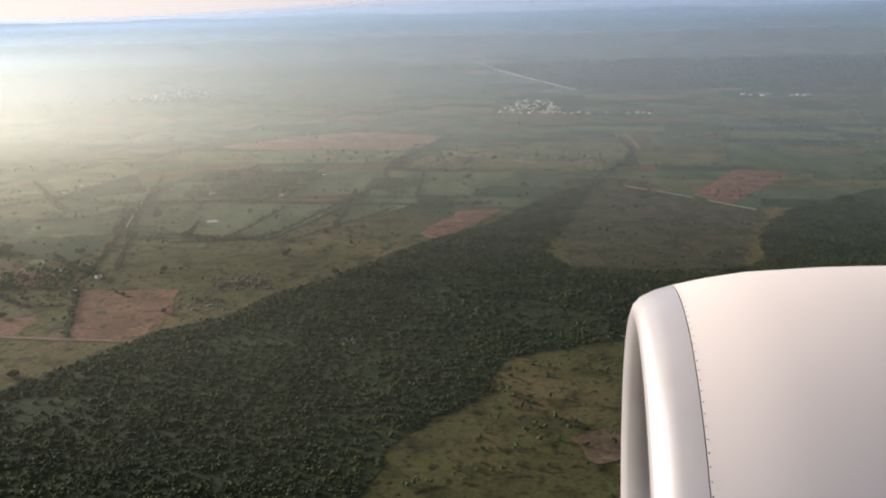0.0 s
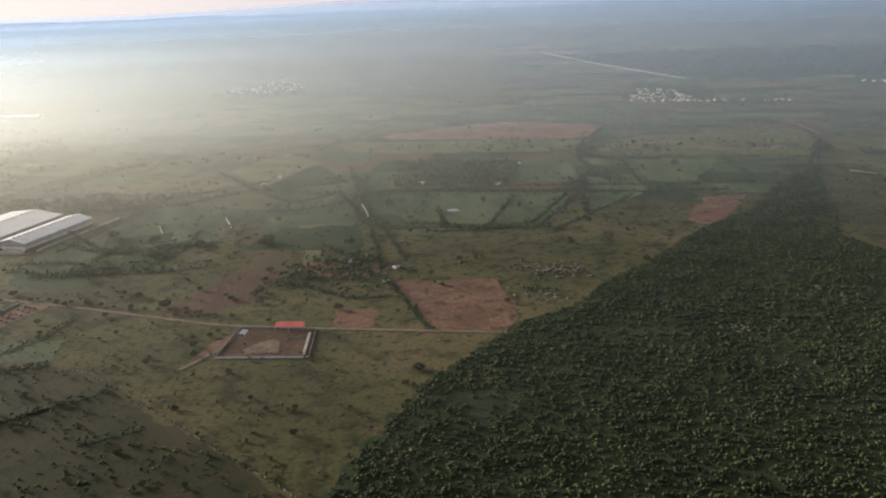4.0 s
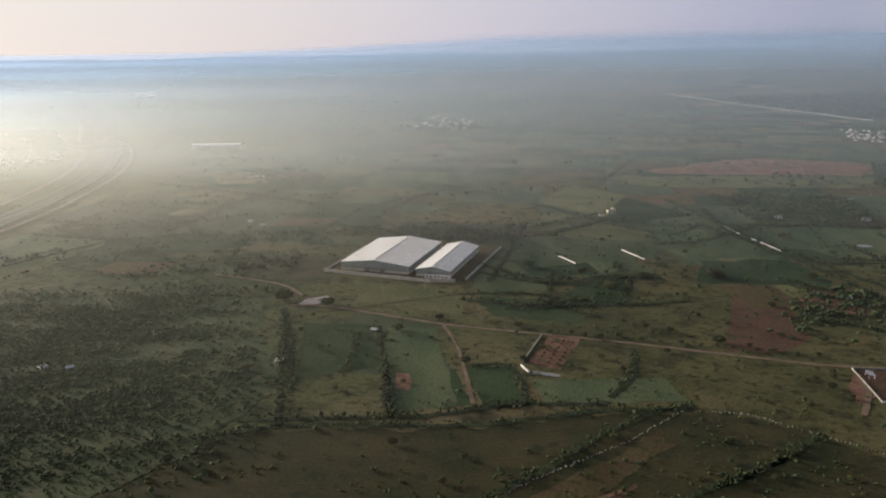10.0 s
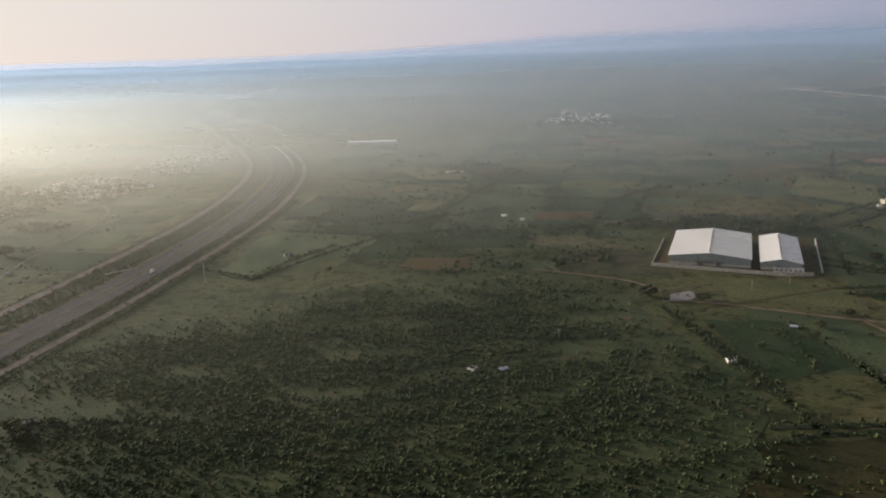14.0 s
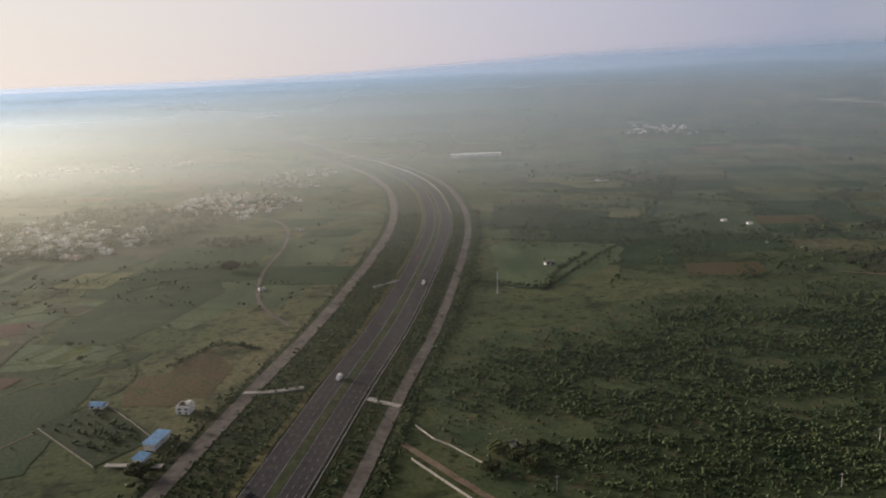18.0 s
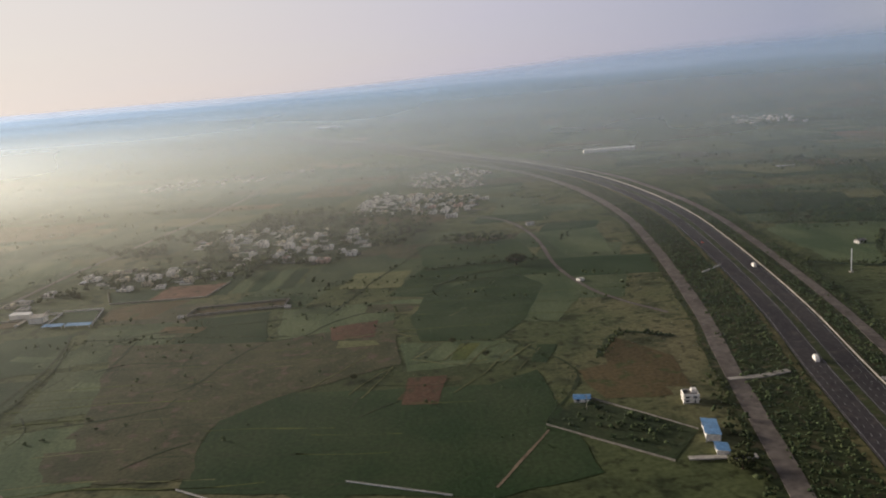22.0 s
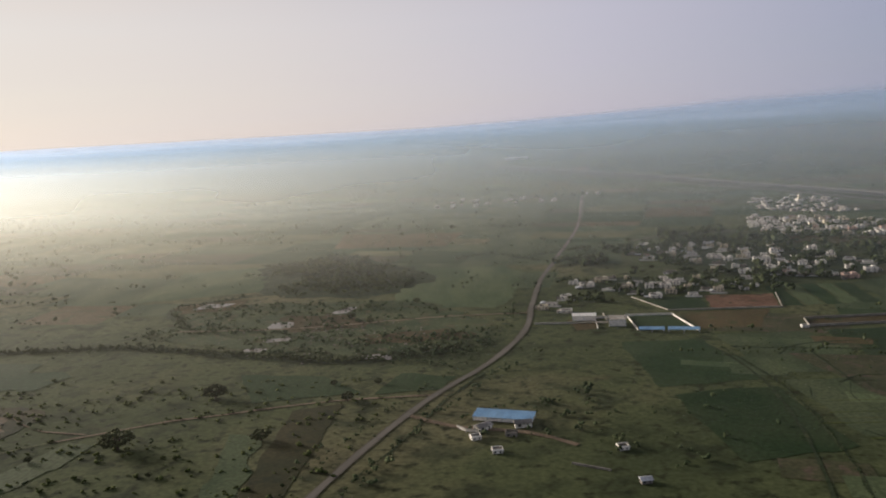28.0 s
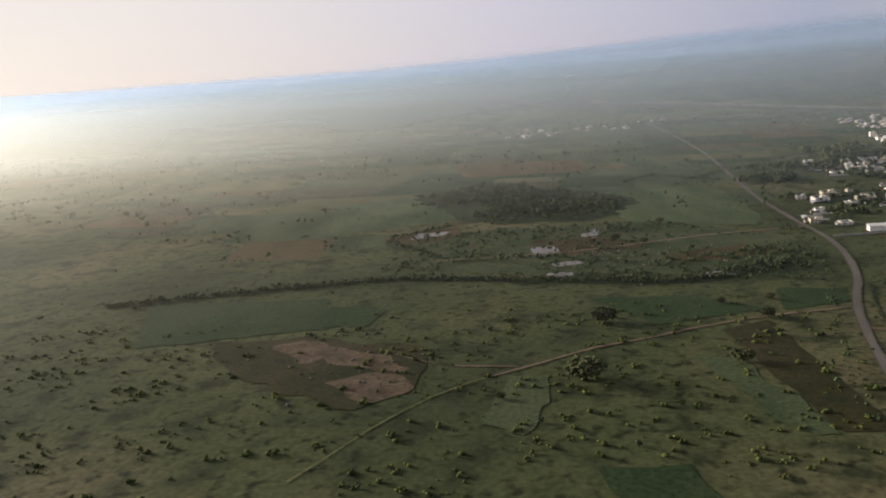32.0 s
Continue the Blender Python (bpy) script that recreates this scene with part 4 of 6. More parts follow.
foliage("wood", "dark green thorn scrub with grassy gaps", [q for q in scatter(SCRUB, 0.9, 0.4, 1.25, 0.045, -0.24) if edge_of(q[0], q[1], SCRUB) > rs.uniform(0, 40)] + scatter(SCRUB, 0.04, 0.4, 1.4, 0.03, -0.3), 3, SCRUB_LEAF)
foliage("scrub", "loose green bushes over rough pasture", scatter([(-600, 640), (-430, 640), (-430, 400), (-520, 430), (-600, 480)], 0.09, 0.5, 1.7, 0.02, 0.06), 5)
foliage("scrub", "small bushes in a walled farmyard", scatter([(-757, 318), (-747, 328), (-735, 317), (-727, 306), (-735, 294.5)], 0.12, 0.5, 1.5, 0.05, -0.2), 4)
foliage("scrub", "bushes over open land past the orchard", scatter([(-450, 400), (-300, 400), (-230, 320), (-300, 280), (-440, 285)], 0.014, 0.4, 1.4, 0.03, 0.02), 5)
foliage("scrub", "rough bushes and dry grass below the forest", scatter([(17, 258), (120, 262), (120, 120), (-40, 120), (-28, 182), (8, 220)], 0.04, 0.6, 1.6, 0.03, -0.2), 4)
foliage("wood", "rectangular plantation of dark trees", scatter([(-166, 608), (-78, 590), (-96, 516), (-168, 526)], 0.14, 1.0, 2.1, 0.03, -0.5), 4)
RISE = [(-1140, 632), (-1089, 666), (-1026, 576), (-1050, 532), (-1108, 538)]
field(UNDER, "dark green sheet below the trees of a wooded rise", *RISE, ragged=6)
foliage("wood", "dark wooded rise beyond the quarry ponds", [q for q in scatter(RISE, 0.2, 0.8, 2.2, 0.03, -0.25) if edge_of(q[0], q[1], RISE) > rs.uniform(0, 22)], 5)
foliage("scrub", "low bushes among old quarry pits and ponds", scatter([(-1135, 530), (-1030, 520), (-995, 470), (-1015, 420), (-1080, 438), (-1150, 470)], 0.12, 0.45, 1.4, 0.04, -0.1), 4)
field(SCRUB_FLOOR, "weedy floor of old quarry pits", (-1135, 530), (-1030, 520), (-998, 470), (-1015, 432), (-1080, 444), (-1140, 470), ragged=6)
foliage("scrub", "dark bushes over rough ground before the works yard", scatter([(-310, 300), (-232, 300), (-180, 272), (-160, 190), (-250, 150), (-330, 215)], 0.045, 0.35, 1.3, 0.05, 0.0), 4)
foliage("scrub", "bushes in small fields below the track", scatter([(-420, 360), (-320, 330), (-230, 305), (-250, 280), (-420, 285)], 0.03, 0.3, 1.1, 0.05, 0.0), 4)
foliage("scrub", "scattered thorn bushes on open pasture", scatter([(-450, 280), (-180, 280), (-168, 180), (-450, 150)], 0.02, 0.4, 1.3, 0.03, 0.0), 5)
foliage("scrub", "scattered bushes over grazing land", scatter([(-340, 560), (60, 560), (-20, 420), (-140, 330), (-300, 340)], 0.02, 0.4, 1.7, 0.03, 0.0), 5)
foliage("scrub", "rough bushes under the flight line", scatter([(-450, 330), (-420, 330), (-370, 100), (-480, 60), (-560, 150), (-440, 240)], 0.02, 0.7, 1.8, 0.03, -0.15), 5)
foliage("scrub", "dark bushes around small huts", scatter([(-216, 390), (-172, 388), (-170, 352), (-210, 346), (-228, 330)], 0.06, 0.9, 2.2, 0.03, -0.3), 6)
foliage("scrub", "trees and bushes behind the warehouse", scatter([(-480, 520), (-300, 540), (-310, 488), (-420, 500), (-470, 460)], 0.03, 1.2, 2.8, 0.02, -0.15), 5)
foliage("grass", "uneven tufts of tall green grass", [(x, y, 1.4 * r, 0.5 * h) for x, y, r, h in scatter([(-1260, 430), (-1030, 410), (-1045, 240), (-1260, 240)], 0.07, 0.3, 1.1, 0.06, 0.0)], 3, GRASS)
foliage("grass", "uneven tufts of tall grass below the stone fence", [(x, y, 1.3 * r, 0.5 * h) for x, y, r, h in scatter([(-470, 265), (-190, 235), (-190, 110), (-470, 110)], 0.05, 0.3, 0.9, 0.05, -0.02)], 2, GRASS)
foliage("grass", "bright grass among thorn scrub", scatter(SCRUB, 0.05, 0.4, 1.0, 0.04, -0.1), 2, GRASS)
foliage("scrub", "tufts and bushes on rough grass", scatter([(-1260, 560), (-1030, 400), (-1040, 250), (-1260, 250)], 0.004, 0.35, 1.2, 0.03, 0.0), 5)
foliage("scrub", "bushes between houses and fields", scatter([(-980, 350), (-760, 300), (-730, 520), (-960, 440)], 0.012, 0.35, 1.2, 0.03, 0.0), 4)
foliage("scrub", "roadside thickets along the highway verge", [s for o in (-24.5, -22.5, -20.5, -18, -15.5, -13, -11, 11, 12.5, 14, 22, 23.5, 25) for s in along([(*(p + n * o).xy,) for p, n in zip(centre[8:95:3], normals_of(centre)[8:95:3])], 0.8, 0.45, 1.1, 0.9)], 3)
foliage("hedge", "low planted shrubs on the median", along([tuple(p.xy) for p in centre[8:95:3]], 0.6, 0.25, 0.55, 0.4), 3)
foliage("hedge", "low dark hedge between fields and a service road", along([(*(p + n * -32.6).xy,) for p, n in zip(centre[8:95:3], normals_of(centre)[8:95:3])], 0.9, 0.35, 1.0, 0.7), 3)
foliage("hedge", "dark dense row of roadside trees", along([(*(p + n * -34.5).xy,) for p, n in zip(centre[8:60:3], normals_of(centre)[8:60:3])], 1.5, 0.8, 1.7, 1.2), 5)
LANE = [(-924, 430), (-920, 407), (-918, 390), (-918, 375), (-919, 360), (-922, 332), (-925, 319)]


def hedgerows(*lines):
    """A dark strip that closes gaps and a hedge of bushes along each line; low bunds among the crop terraces."""
    for line in lines:
        low = line[0][0] < -740 and line[0][1] < 480
        # dark strip added below the bushes so the hedge reads unbroken
        strip = ribbon(curve_points(line, 4), -0.4 if low else -1.3, 0.4 if low else 1.1, 0.135, UNDER, "weed_strip", 1.0)
        tagged(new("weed_strip", strip), "dark strip under a hedge that closes its gaps", "weeds", kind="structure")
        foliage("hedge", "low grassy bund between crop fields" if low else "dark uneven hedge of bushes between fields", along(line, 0.9, 0.22, 0.6, 0.4) if low else along(line, 0.75, 0.5, 1.45, 1.0), 3)


hedgerows([(-202, 517), (-181, 443), (-170, 366)], [(-189, 515), (-115, 504), (-58, 496), (10, 479)], [(-53, 534), (-57, 488), (-78, 446), (-92, 420)], [(-159, 438), (-81, 419)], [(-7, 581), (-12, 504), (-7, 481)], [(-294, 590), (-234, 500), (-202, 517)])
hedgerows([(-283, 396), (-276, 414), (-255, 411)], [(-142, 467), (-139, 432)], [(-423, 277), (-406, 277), (-365, 277), (-348, 281), (-328, 283), (-310, 281)], [(-365, 221), (-336, 243), (-316, 262), (-299, 274), (-284, 280)], [(-310, 222), (-302, 229), (-278, 241), (-262, 253), (-253, 259)])
hedgerows([(-422, 364), (-415, 327), (-410, 296)], [(-379, 317), (-379, 293), (-376, 276)], [(-351, 395), (-325, 395), (-304, 384), (-279, 381)], [(-328, 372), (-311, 374), (-294, 375)], [(-353, 507), (-306, 520), (-251, 557), (-210, 558)], [(-228, 667), (-173, 788)])
hedgerows([(-200, 403), (-184, 383), (-159, 364)], [(-578, 593), (-521, 566), (-490, 633), (-451, 717)], [(-242, 474), (-209, 482), (-168, 517)], [(-435, 495), (-409, 583), (-367, 627), (-324, 642)], [(-351, 388), (-322, 378), (-295, 382)], [(-341, 429), (-311, 408), (-280, 418)])
hedgerows([(-608, 568), (-590, 558), (-581, 590)], [(-543, 536), (-503, 562), (-475, 575)], [(-736, 362), (-724, 382), (-708, 374)], [(-777, 562), (-758, 540), (-739, 554)])
hedgerows([(-922, 430), (-874, 421), (-829, 409)], [(-1022, 624), (-1001, 644), (-973, 610)], [(-1004, 771), (-945, 768)], [(-1003, 411), (-1015, 385), (-1023, 359), (-1033, 335)])
hedgerows([(-470, 255), (-410, 272), (-355, 270), (-313, 277), (-285, 277)], [(-426, 380), (-410, 272)], [(-385, 357), (-376, 276)], [(-352, 313), (-337, 314), (-335, 284), (-349, 283)])
hedgerows([(-186, 447), (-191, 506), (-186, 560)], [(-255, 535), (-191, 506), (-100, 515), (20, 500)], [(-14, 672), (-35, 600), (-30, 520)], [(-222, 690), (-186, 716)], [(-150, 293), (-168, 350), (-186, 372)])
hedgerows([(-345, 492), (-300, 500), (-255, 535)], [(-352, 460), (-320, 420), (-300, 405), (-256, 420)], [(-305, 430), (-312, 380), (-296, 360)], [(113, 545), (160, 630), (166, 700)], [(-32, 598), (119, 566)])
hedgerows([(-336, 412), (-320, 470), (-316, 500)], [(-600, 430), (-546, 508), (-500, 520)], [(-612, 532), (-546, 510)], [(-762, 388), (-745, 352), (-760, 318)])
hedgerows([(-786, 496), (-732, 500)], [(-826, 434), (-812, 477), (-792, 528), (-779, 566)], LANE, [(-1240, 452), (-1194, 457), (-1143, 459), (-1088, 438), (-1054, 428), (-1034, 431), (-1010, 440)])
hedgerows([(-159, 375), (-186, 498), (-201, 596)], [(-178, 518), (-128, 508), (-61, 493), (-5, 486), (34, 484)], [(-60, 444), (-49, 522), (-40, 537)], [(-84, 414), (-57, 444), (-29, 475)], [(-146, 421), (-110, 422), (-88, 436)], [(-32, 595), (-6, 680), (21, 738)], [(-47, 487), (-46, 533), (-19, 521)])
hedgerows([(-281, 384), (-272, 404), (-271, 443)], [(-330, 376), (-298, 375), (-268, 376), (-252, 380)], [(-292, 233), (-279, 241), (-269, 247)], [(-253, 224), (-237, 232)], [(-396, 311), (-392, 320), (-394, 350)], [(-308, 286), (-296, 303), (-291, 324)], [(-205, 350), (-184, 331), (-166, 331)], [(-179, 438), (-166, 430), (-137, 428), (-96, 420)], [(-94, 492), (-118, 422)], [(-37, 544), (-93, 428)])
hedgerows([(-586, 699), (-540, 676), (-497, 644), (-436, 601)], [(-398, 550), (-373, 620), (-358, 639)], [(-634, 456), (-600, 433), (-588, 461), (-568, 492)])
hedgerows([(-1130, 488), (-1148, 520), (-1120, 545)], [(-990, 620), (-960, 640)], [(-775, 470), (-725, 470)])
EMBANKMENT = [(-1240, 452), (-1194, 457), (-1143, 459), (-1088, 440), (-1054, 430), (-1034, 433), (-1010, 442)]
tagged(new("embankment", ribbon(curve_points(EMBANKMENT, 4), -2.2, 3.4, 0.14, UNDER, "embankment", 1.6)), "long dark overgrown embankment", "embankment", kind="structure")
foliage("hedge", "long dark overgrown embankment below the quarry", along([(-1240, 452), (-1194, 457), (-1143, 459), (-1088, 440), (-1054, 430), (-1034, 433), (-1010, 442)], 0.28, 0.45, 1.2, 1.9), 4)
foliage("scrub", "dark thicket in a quarry hollow", scatter([(-1058, 452), (-1012, 462), (-996, 446), (-1010, 432), (-1050, 436)], 0.16, 0.6, 1.6, 0.05, -0.3), 4)
foliage("scrub", "dark bushes round huts and a works yard", scatter([(-212, 327), (-215, 374), (-193, 380), (-172, 369), (-161, 332), (-185, 325)], 0.09, 0.6, 2.0, 0.05, -0.15), 4)
foliage("scrub", "bushes and stones on a low knoll", scatter([(-118, 333), (-92, 364), (-70, 362), (-80, 338), (-101, 326)], 0.06, 0.5, 1.5, 0.05, -0.2), 4)
foliage("scrub", "dark bushes and weeds beyond the blue-roofed farm", scatter([(-988, 386), (-972, 396), (-960, 352), (-974, 345), (-980, 360)], 0.09, 0.6, 1.8, 0.04, -0.2) + scatter([(-958, 346), (-946, 344), (-948, 334), (-960, 336)], 0.06, 0.6, 1.4, 0.04, -0.1), 4)
foliage("scrub", "trees round the blue-roofed farm", scatter([(-1012, 384), (-982, 384), (-972, 358), (-1004, 356)], 0.06, 0.5, 1.5, 0.05, -0.1), 4)
foliage("scrub", "bushes along the country road", along([(-1052, 322), (-1040, 352), (-1024, 392), (-1008, 424), (-996, 462), (-991, 505)], 1.6, 0.4, 1.2, 1.4) + along([(-1036, 318), (-1026, 350), (-1010, 388), (-994, 420)], 1.3, 0.4, 1.4, 1.6), 4)
foliage("wood", "dark copse beyond the scrub", scatter([(-527, 759), (-478, 766), (-443, 700), (-500, 684)], 0.03, 1.4, 3.0, 0.02, -0.4), 4)
foliage("wood", "dark copse at the village field edge", scatter([(-782, 566), (-758, 545), (-739, 556), (-750, 572)], 0.08, 1.2, 2.4, 0.02, -0.4), 5)
foliage("wood", "trees crowding behind the warehouses", scatter([(-405, 505), (-330, 484), (-318, 500), (-352, 530), (-410, 530)], 0.06, 1.2, 2.4, 0.02, -0.3), 5)
foliage("scrub", "band of dark bushes beside the farm track", scatter([(-352, 402), (-280, 390), (-290, 370), (-330, 368)], 0.07, 0.5, 1.6, 0.03, -0.1), 4)
foliage("scrub", "dark bushes below the hedge", scatter([(-430, 275), (-310, 262), (-290, 225), (-330, 200), (-430, 200)], 0.025, 0.4, 1.2, 0.03, -0.05), 5)
foliage("wood", "far dark plantation canopy", scatter([(200, 1065), (145, 1317), (108, 1500), (1200, 1500), (1200, 1140), (700, 1015)], 0.006, 2.5, 5.0, 0.01, -0.6), 3)
spots = []
for _ in range(9000):
    y = 620 + 1900 * rs.uniform() ** 1.6
    x = rs.uniform(-620 - 0.75 * y - 500, 0.72 * y + 100)
    if noise.noise((x * 0.004, y * 0.018, 2)) > rs.uniform(0.0, 0.36) and not -760 < x < -560:
        r = rs.uniform(1.2, 3.0)
        spots.append((x, y, r * 1.3, r * 1.5))
foliage("wood", "far copses fading into haze", spots, 2)


# ---- the patchwork of fields further off, with hedgerows between them ----
def road_x(y):
    """Where the highway's centre runs at a distance y."""
    return min(centre, key=lambda p: abs(p.y - y)).x


def kept_clear(x, y):
    """Land with its own roads, villages, woods or works."""
    return abs(x - road_x(y)) < 46 or inside(x, y, [(-1000, 470), (-880, 470), (-740, 620), (-720, 720), (-800, 780), (-930, 660)]) or inside(x, y, [(-425, 400), (-345, 400), (-310, 500), (-400, 520)]) or inside(x, y, FOREST) or inside(x, y, SCRUB) or inside(x, y, [(-1160, 470), (-1000, 440), (-1000, 540), (-1150, 560)])


patch_dice, PATCHES, HEDGE_SPOTS = random.Random(8), {}, []
PATCH_KINDS = [CROP] * 6 + [LUSH] * 4 + [PALE] * 2 + [OLIVE] * 2 + [BROWN] + [None] * 3
PC, PS = math.cos(radians(-13)), math.sin(radians(-13))


def patch_spot(u, v):
    x, y = PC * u - PS * v, PS * u + PC * v
    return x + 16 * noise.noise((x * 0.006, y * 0.006, 1)), y + 16 * noise.noise((x * 0.006, y * 0.006, 7))


def patch(u0, v0, u1, v1):
    w, d = u1 - u0, v1 - v0
    if w > patch_dice.uniform(48, 110) or d > patch_dice.uniform(30, 62):
        k = patch_dice.uniform(0.36, 0.64)
        if w > d * 1.5:
            patch(u0, v0, u0 + w * k, v1)
            patch(u0 + w * k, v0, u1, v1)
        else:
            patch(u0, v0, u1, v0 + d * k)
            patch(u0, v0 + d * k, u1, v1)
        return
    x, y = patch_spot((u0 + u1) / 2, (v0 + v1) / 2)
    if kept_clear(x, y) or y < 430 - 90 * (x < -1000) or abs(x + 350) > 420 + 0.85 * y:
        return
    material = patch_dice.choice(PATCH_KINDS)
    ring = [patch_spot(u, v) for a, b in (((u0, v0), (u1, v0)), ((u1, v0), (u1, v1)), ((u1, v1), (u0, v1)), ((u0, v1), (u0, v0))) for k in range(4) for u, v in [(a[0] + (b[0] - a[0]) * k / 4, a[1] + (b[1] - a[1]) * k / 4)]]
    if material:
        PATCHES.setdefault(material.name, (material, [], []))
        _, v, f = PATCHES[material.name]
        f.append(tuple(range(len(v), len(v) + len(ring))))
        v.extend((px, py, 0.010) for px, py in ring)
    for side, share in ((0, 0.85), (1, 0.58)):
        if patch_dice.random() < share:
            line = ring[4 * side:4 * side + 5]
            HEDGE_SPOTS.extend(q for q in along(line, 1.9 + y * 0.0012, 0.7, 1.8 + 0.0008 * y, 1.0) if noise.noise((q[0] * 0.03, q[1] * 0.03, 6)) > -0.12 and not kept_clear(q[0], q[1]))


patch(-2300, 200, 1300, 1500)
for material, v, f in PATCHES.values():
    tagged(new("far_fields", mesh_of("far_fields", v, f, material)), "patchwork of small farm fields further off", "fields", kind="stuff")
foliage("hedge", "dark hedgerows dividing the fields further off", HEDGE_SPOTS, 2)


def tree_meshes(seed, r, h):
    """Trunk with limbs, and a crown of jagged clumps, standing at the origin."""
    state = np.random.RandomState(seed)
    v, f = [], []
    def limb(a, b, ra, rb):
        k, d = len(v), (Vector(b) - Vector(a)).normalized()
        u = d.orthogonal().normalized()
        w = d.cross(u)
        for c, q in ((Vector(a), ra), (Vector(b), rb)):
            v.extend([tuple(c + q * (math.cos(t * math.pi / 3) * u + math.sin(t * math.pi / 3) * w)) for t in range(6)])
        f.extend([(k + i, k + (i + 1) % 6, k + 6 + (i + 1) % 6, k + 6 + i) for i in range(6)])
    limb((0, 0, -0.1), (0.05 * r, 0, h * 0.38), 0.09 * r, 0.06 * r)
    for i in range(5):
        t = i * 1.26 + seed
        limb((0.05 * r, 0, h * 0.34), (0.6 * r * math.cos(t), 0.6 * r * math.sin(t), h * (0.55 + 0.06 * (i % 3))), 0.045 * r, 0.018 * r)
    trunk = mesh_of("trunk", v, f, BARK)
    global rs
    kept, rs = rs, state
    c, s = crown_rows(0, 0, r, h, 190)
    c[:, 2] = c[:, 2] * 0.95 - 0.1 * h
    crown = clumps("crown", c * (1.15, 1.15, 1.0), s * 0.85, LEAF)
    rs = kept
    return trunk, crown


KINDS = [tree_meshes(3 + i, r, h) for i, (r, h) in enumerate(((1.5, 2.2), (1.8, 2.9), (2.3, 2.6), (1.2, 2.4)))]
TREE_LABELS = ("small round green tree in open pasture", "taller dark green tree beside a field", "broad spreading tree with dark foliage", "slim young tree at a field edge")


def tree(x, y, scale=1.0, kind=None):
    k = int(rs.randint(4)) if kind is None else kind
    e = thing("tree", TREE_LABELS[k], "tree", pose(x, y, 0.05, 0, 0, rs.uniform(0, 360)) @ Matrix.Scale(scale, 4), "trees in the fields")
    part("trunk", KINDS[k][0], e, "brown trunk with limbs")
    part("crown", KINDS[k][1], e, "dark green leafy crown")


for x, y, s, k in ((-230, 415, 1.9, 2), (-744, 490, 2.6, 2), (-58, 457, 1.6, 1), (-140, 430, 1.7, 1), (-351, 280, 1.1, 3), (-1043, 389, 1.3, 1), (-1061, 361, 1.5, 2), (-1098, 358, 2.5, 2), (-1036, 404, 1.1, 0), (-1050, 404, 1.0, 0), (-1085, 396, 2.0, 2), (-1050, 482, 1.4, 0), (-290, 424, 1.6, 2)):
    tree(x, y, s, k)
for x, y, s, k in ((-283, 398, 1.8, 2), (-229, 410, 1.5, 2), (-201, 427, 1.3, 0), (-63, 431, 1.4, 2), (-135, 373, 1.3, 0), (-51, 360, 1.2, 1), (-119, 318, 1.1, 0), (-428, 392, 2.2, 2), (-408, 384, 1.6, 2), (-722, 286, 1.7, 2), (-780, 388, 1.0, 0), (-770, 372, 1.0, 0), (-812, 362, 1.0, 0)):
    tree(x, y, s, k)
for x, y, s, k in ((-169, 475, 1.5, 2), (-59, 461, 1.4, 1), (24, 557, 1.6, 2), (59, 525, 1.5, 1), (58, 501, 1.3, 0), (77, 517, 1.4, 2), (0, 551, 1.3, 0), (-188, 406, 1.5, 2), (-264, 412, 1.6, 2), (-128, 549, 1.5, 2), (-315, 435, 1.8, 2), (-266, 418, 1.3, 0), (-232, 411, 1.6, 2), (-170, 479, 1.7, 1)):
    tree(x, y, s, k)
for x, y, s, k in ((-258, 330, 1.4, 2), (-271, 327, 0.9, 0), (-377, 351, 1.3, 2), (-382, 342, 1.2, 0), (-293, 496, 1.4, 2), (-1059, 490, 1.3, 1), (-1034, 516, 1.4, 0), (-1028, 310, 0.9, 0), (-1118, 351, 0.9, 0), (-1082, 340, 0.8, 3), (-633, 288, 1.5, 2), (-629, 284, 1.4, 2), (-636, 279, 1.3, 2), (-626, 279, 1.5, 2), (-622, 290, 1.2, 0)):
    tree(x, y, s, k)
for i in range(15):
    tree(-318 + 6.4 * i + rs.uniform(-1.5, 1.5), 343 - 2.05 * i + rs.uniform(0.5, 2.5), rs.uniform(0.7, 1.1), 0)
for x, y, s in ((-236, 289, 1.2), (-234, 281, 1.0), (-232, 297, 1.1), (-230, 301, 0.9), (-238, 296, 0.9)):
    tree(x, y, s, 0)
for x, y, r, h in scatter([(-440, 380), (-150, 330), (-150, 200), (-440, 200)], 0.0016, 1, 2) + scatter([(-320, 560), (80, 560), (0, 440), (-140, 340), (-300, 340)], 0.0012, 1, 2) + scatter([(-600, 560), (-420, 560), (-420, 420), (-590, 480)], 0.0014, 1, 2) + scatter([(-960, 600), (-770, 640), (-780, 560), (-960, 480)], 0.0022, 1, 2):
    tree(x, y, rs.uniform(0.6, 1.15))


def wall(pts, h, thick, material, label, name="boundary_wall"):
    e = thing(name, label, "wall", pose(*pts[0], 0.08))
    for (ax, ay), (bx, by) in zip(pts, pts[1:]):
        d, a = math.dist((ax, ay), (bx, by)), math.degrees(math.atan2(by - ay, bx - ax))
        part("wall_run", block("wall_run", (0, -thick / 2, -0.08, d, thick / 2, h), material, 0.03), e, at=pose(ax - pts[0][0], ay - pts[0][1], 0, 0, 0, a))
        part("coping", block("coping", (-0.04, -thick / 2 - 0.03, h, d + 0.04, thick / 2 + 0.03, h + 0.06), GREYWALL if material is GREYWALL else KERB, 0.02), e, at=pose(ax - pts[0][0], ay - pts[0][1], 0, 0, 0, a))
    return e


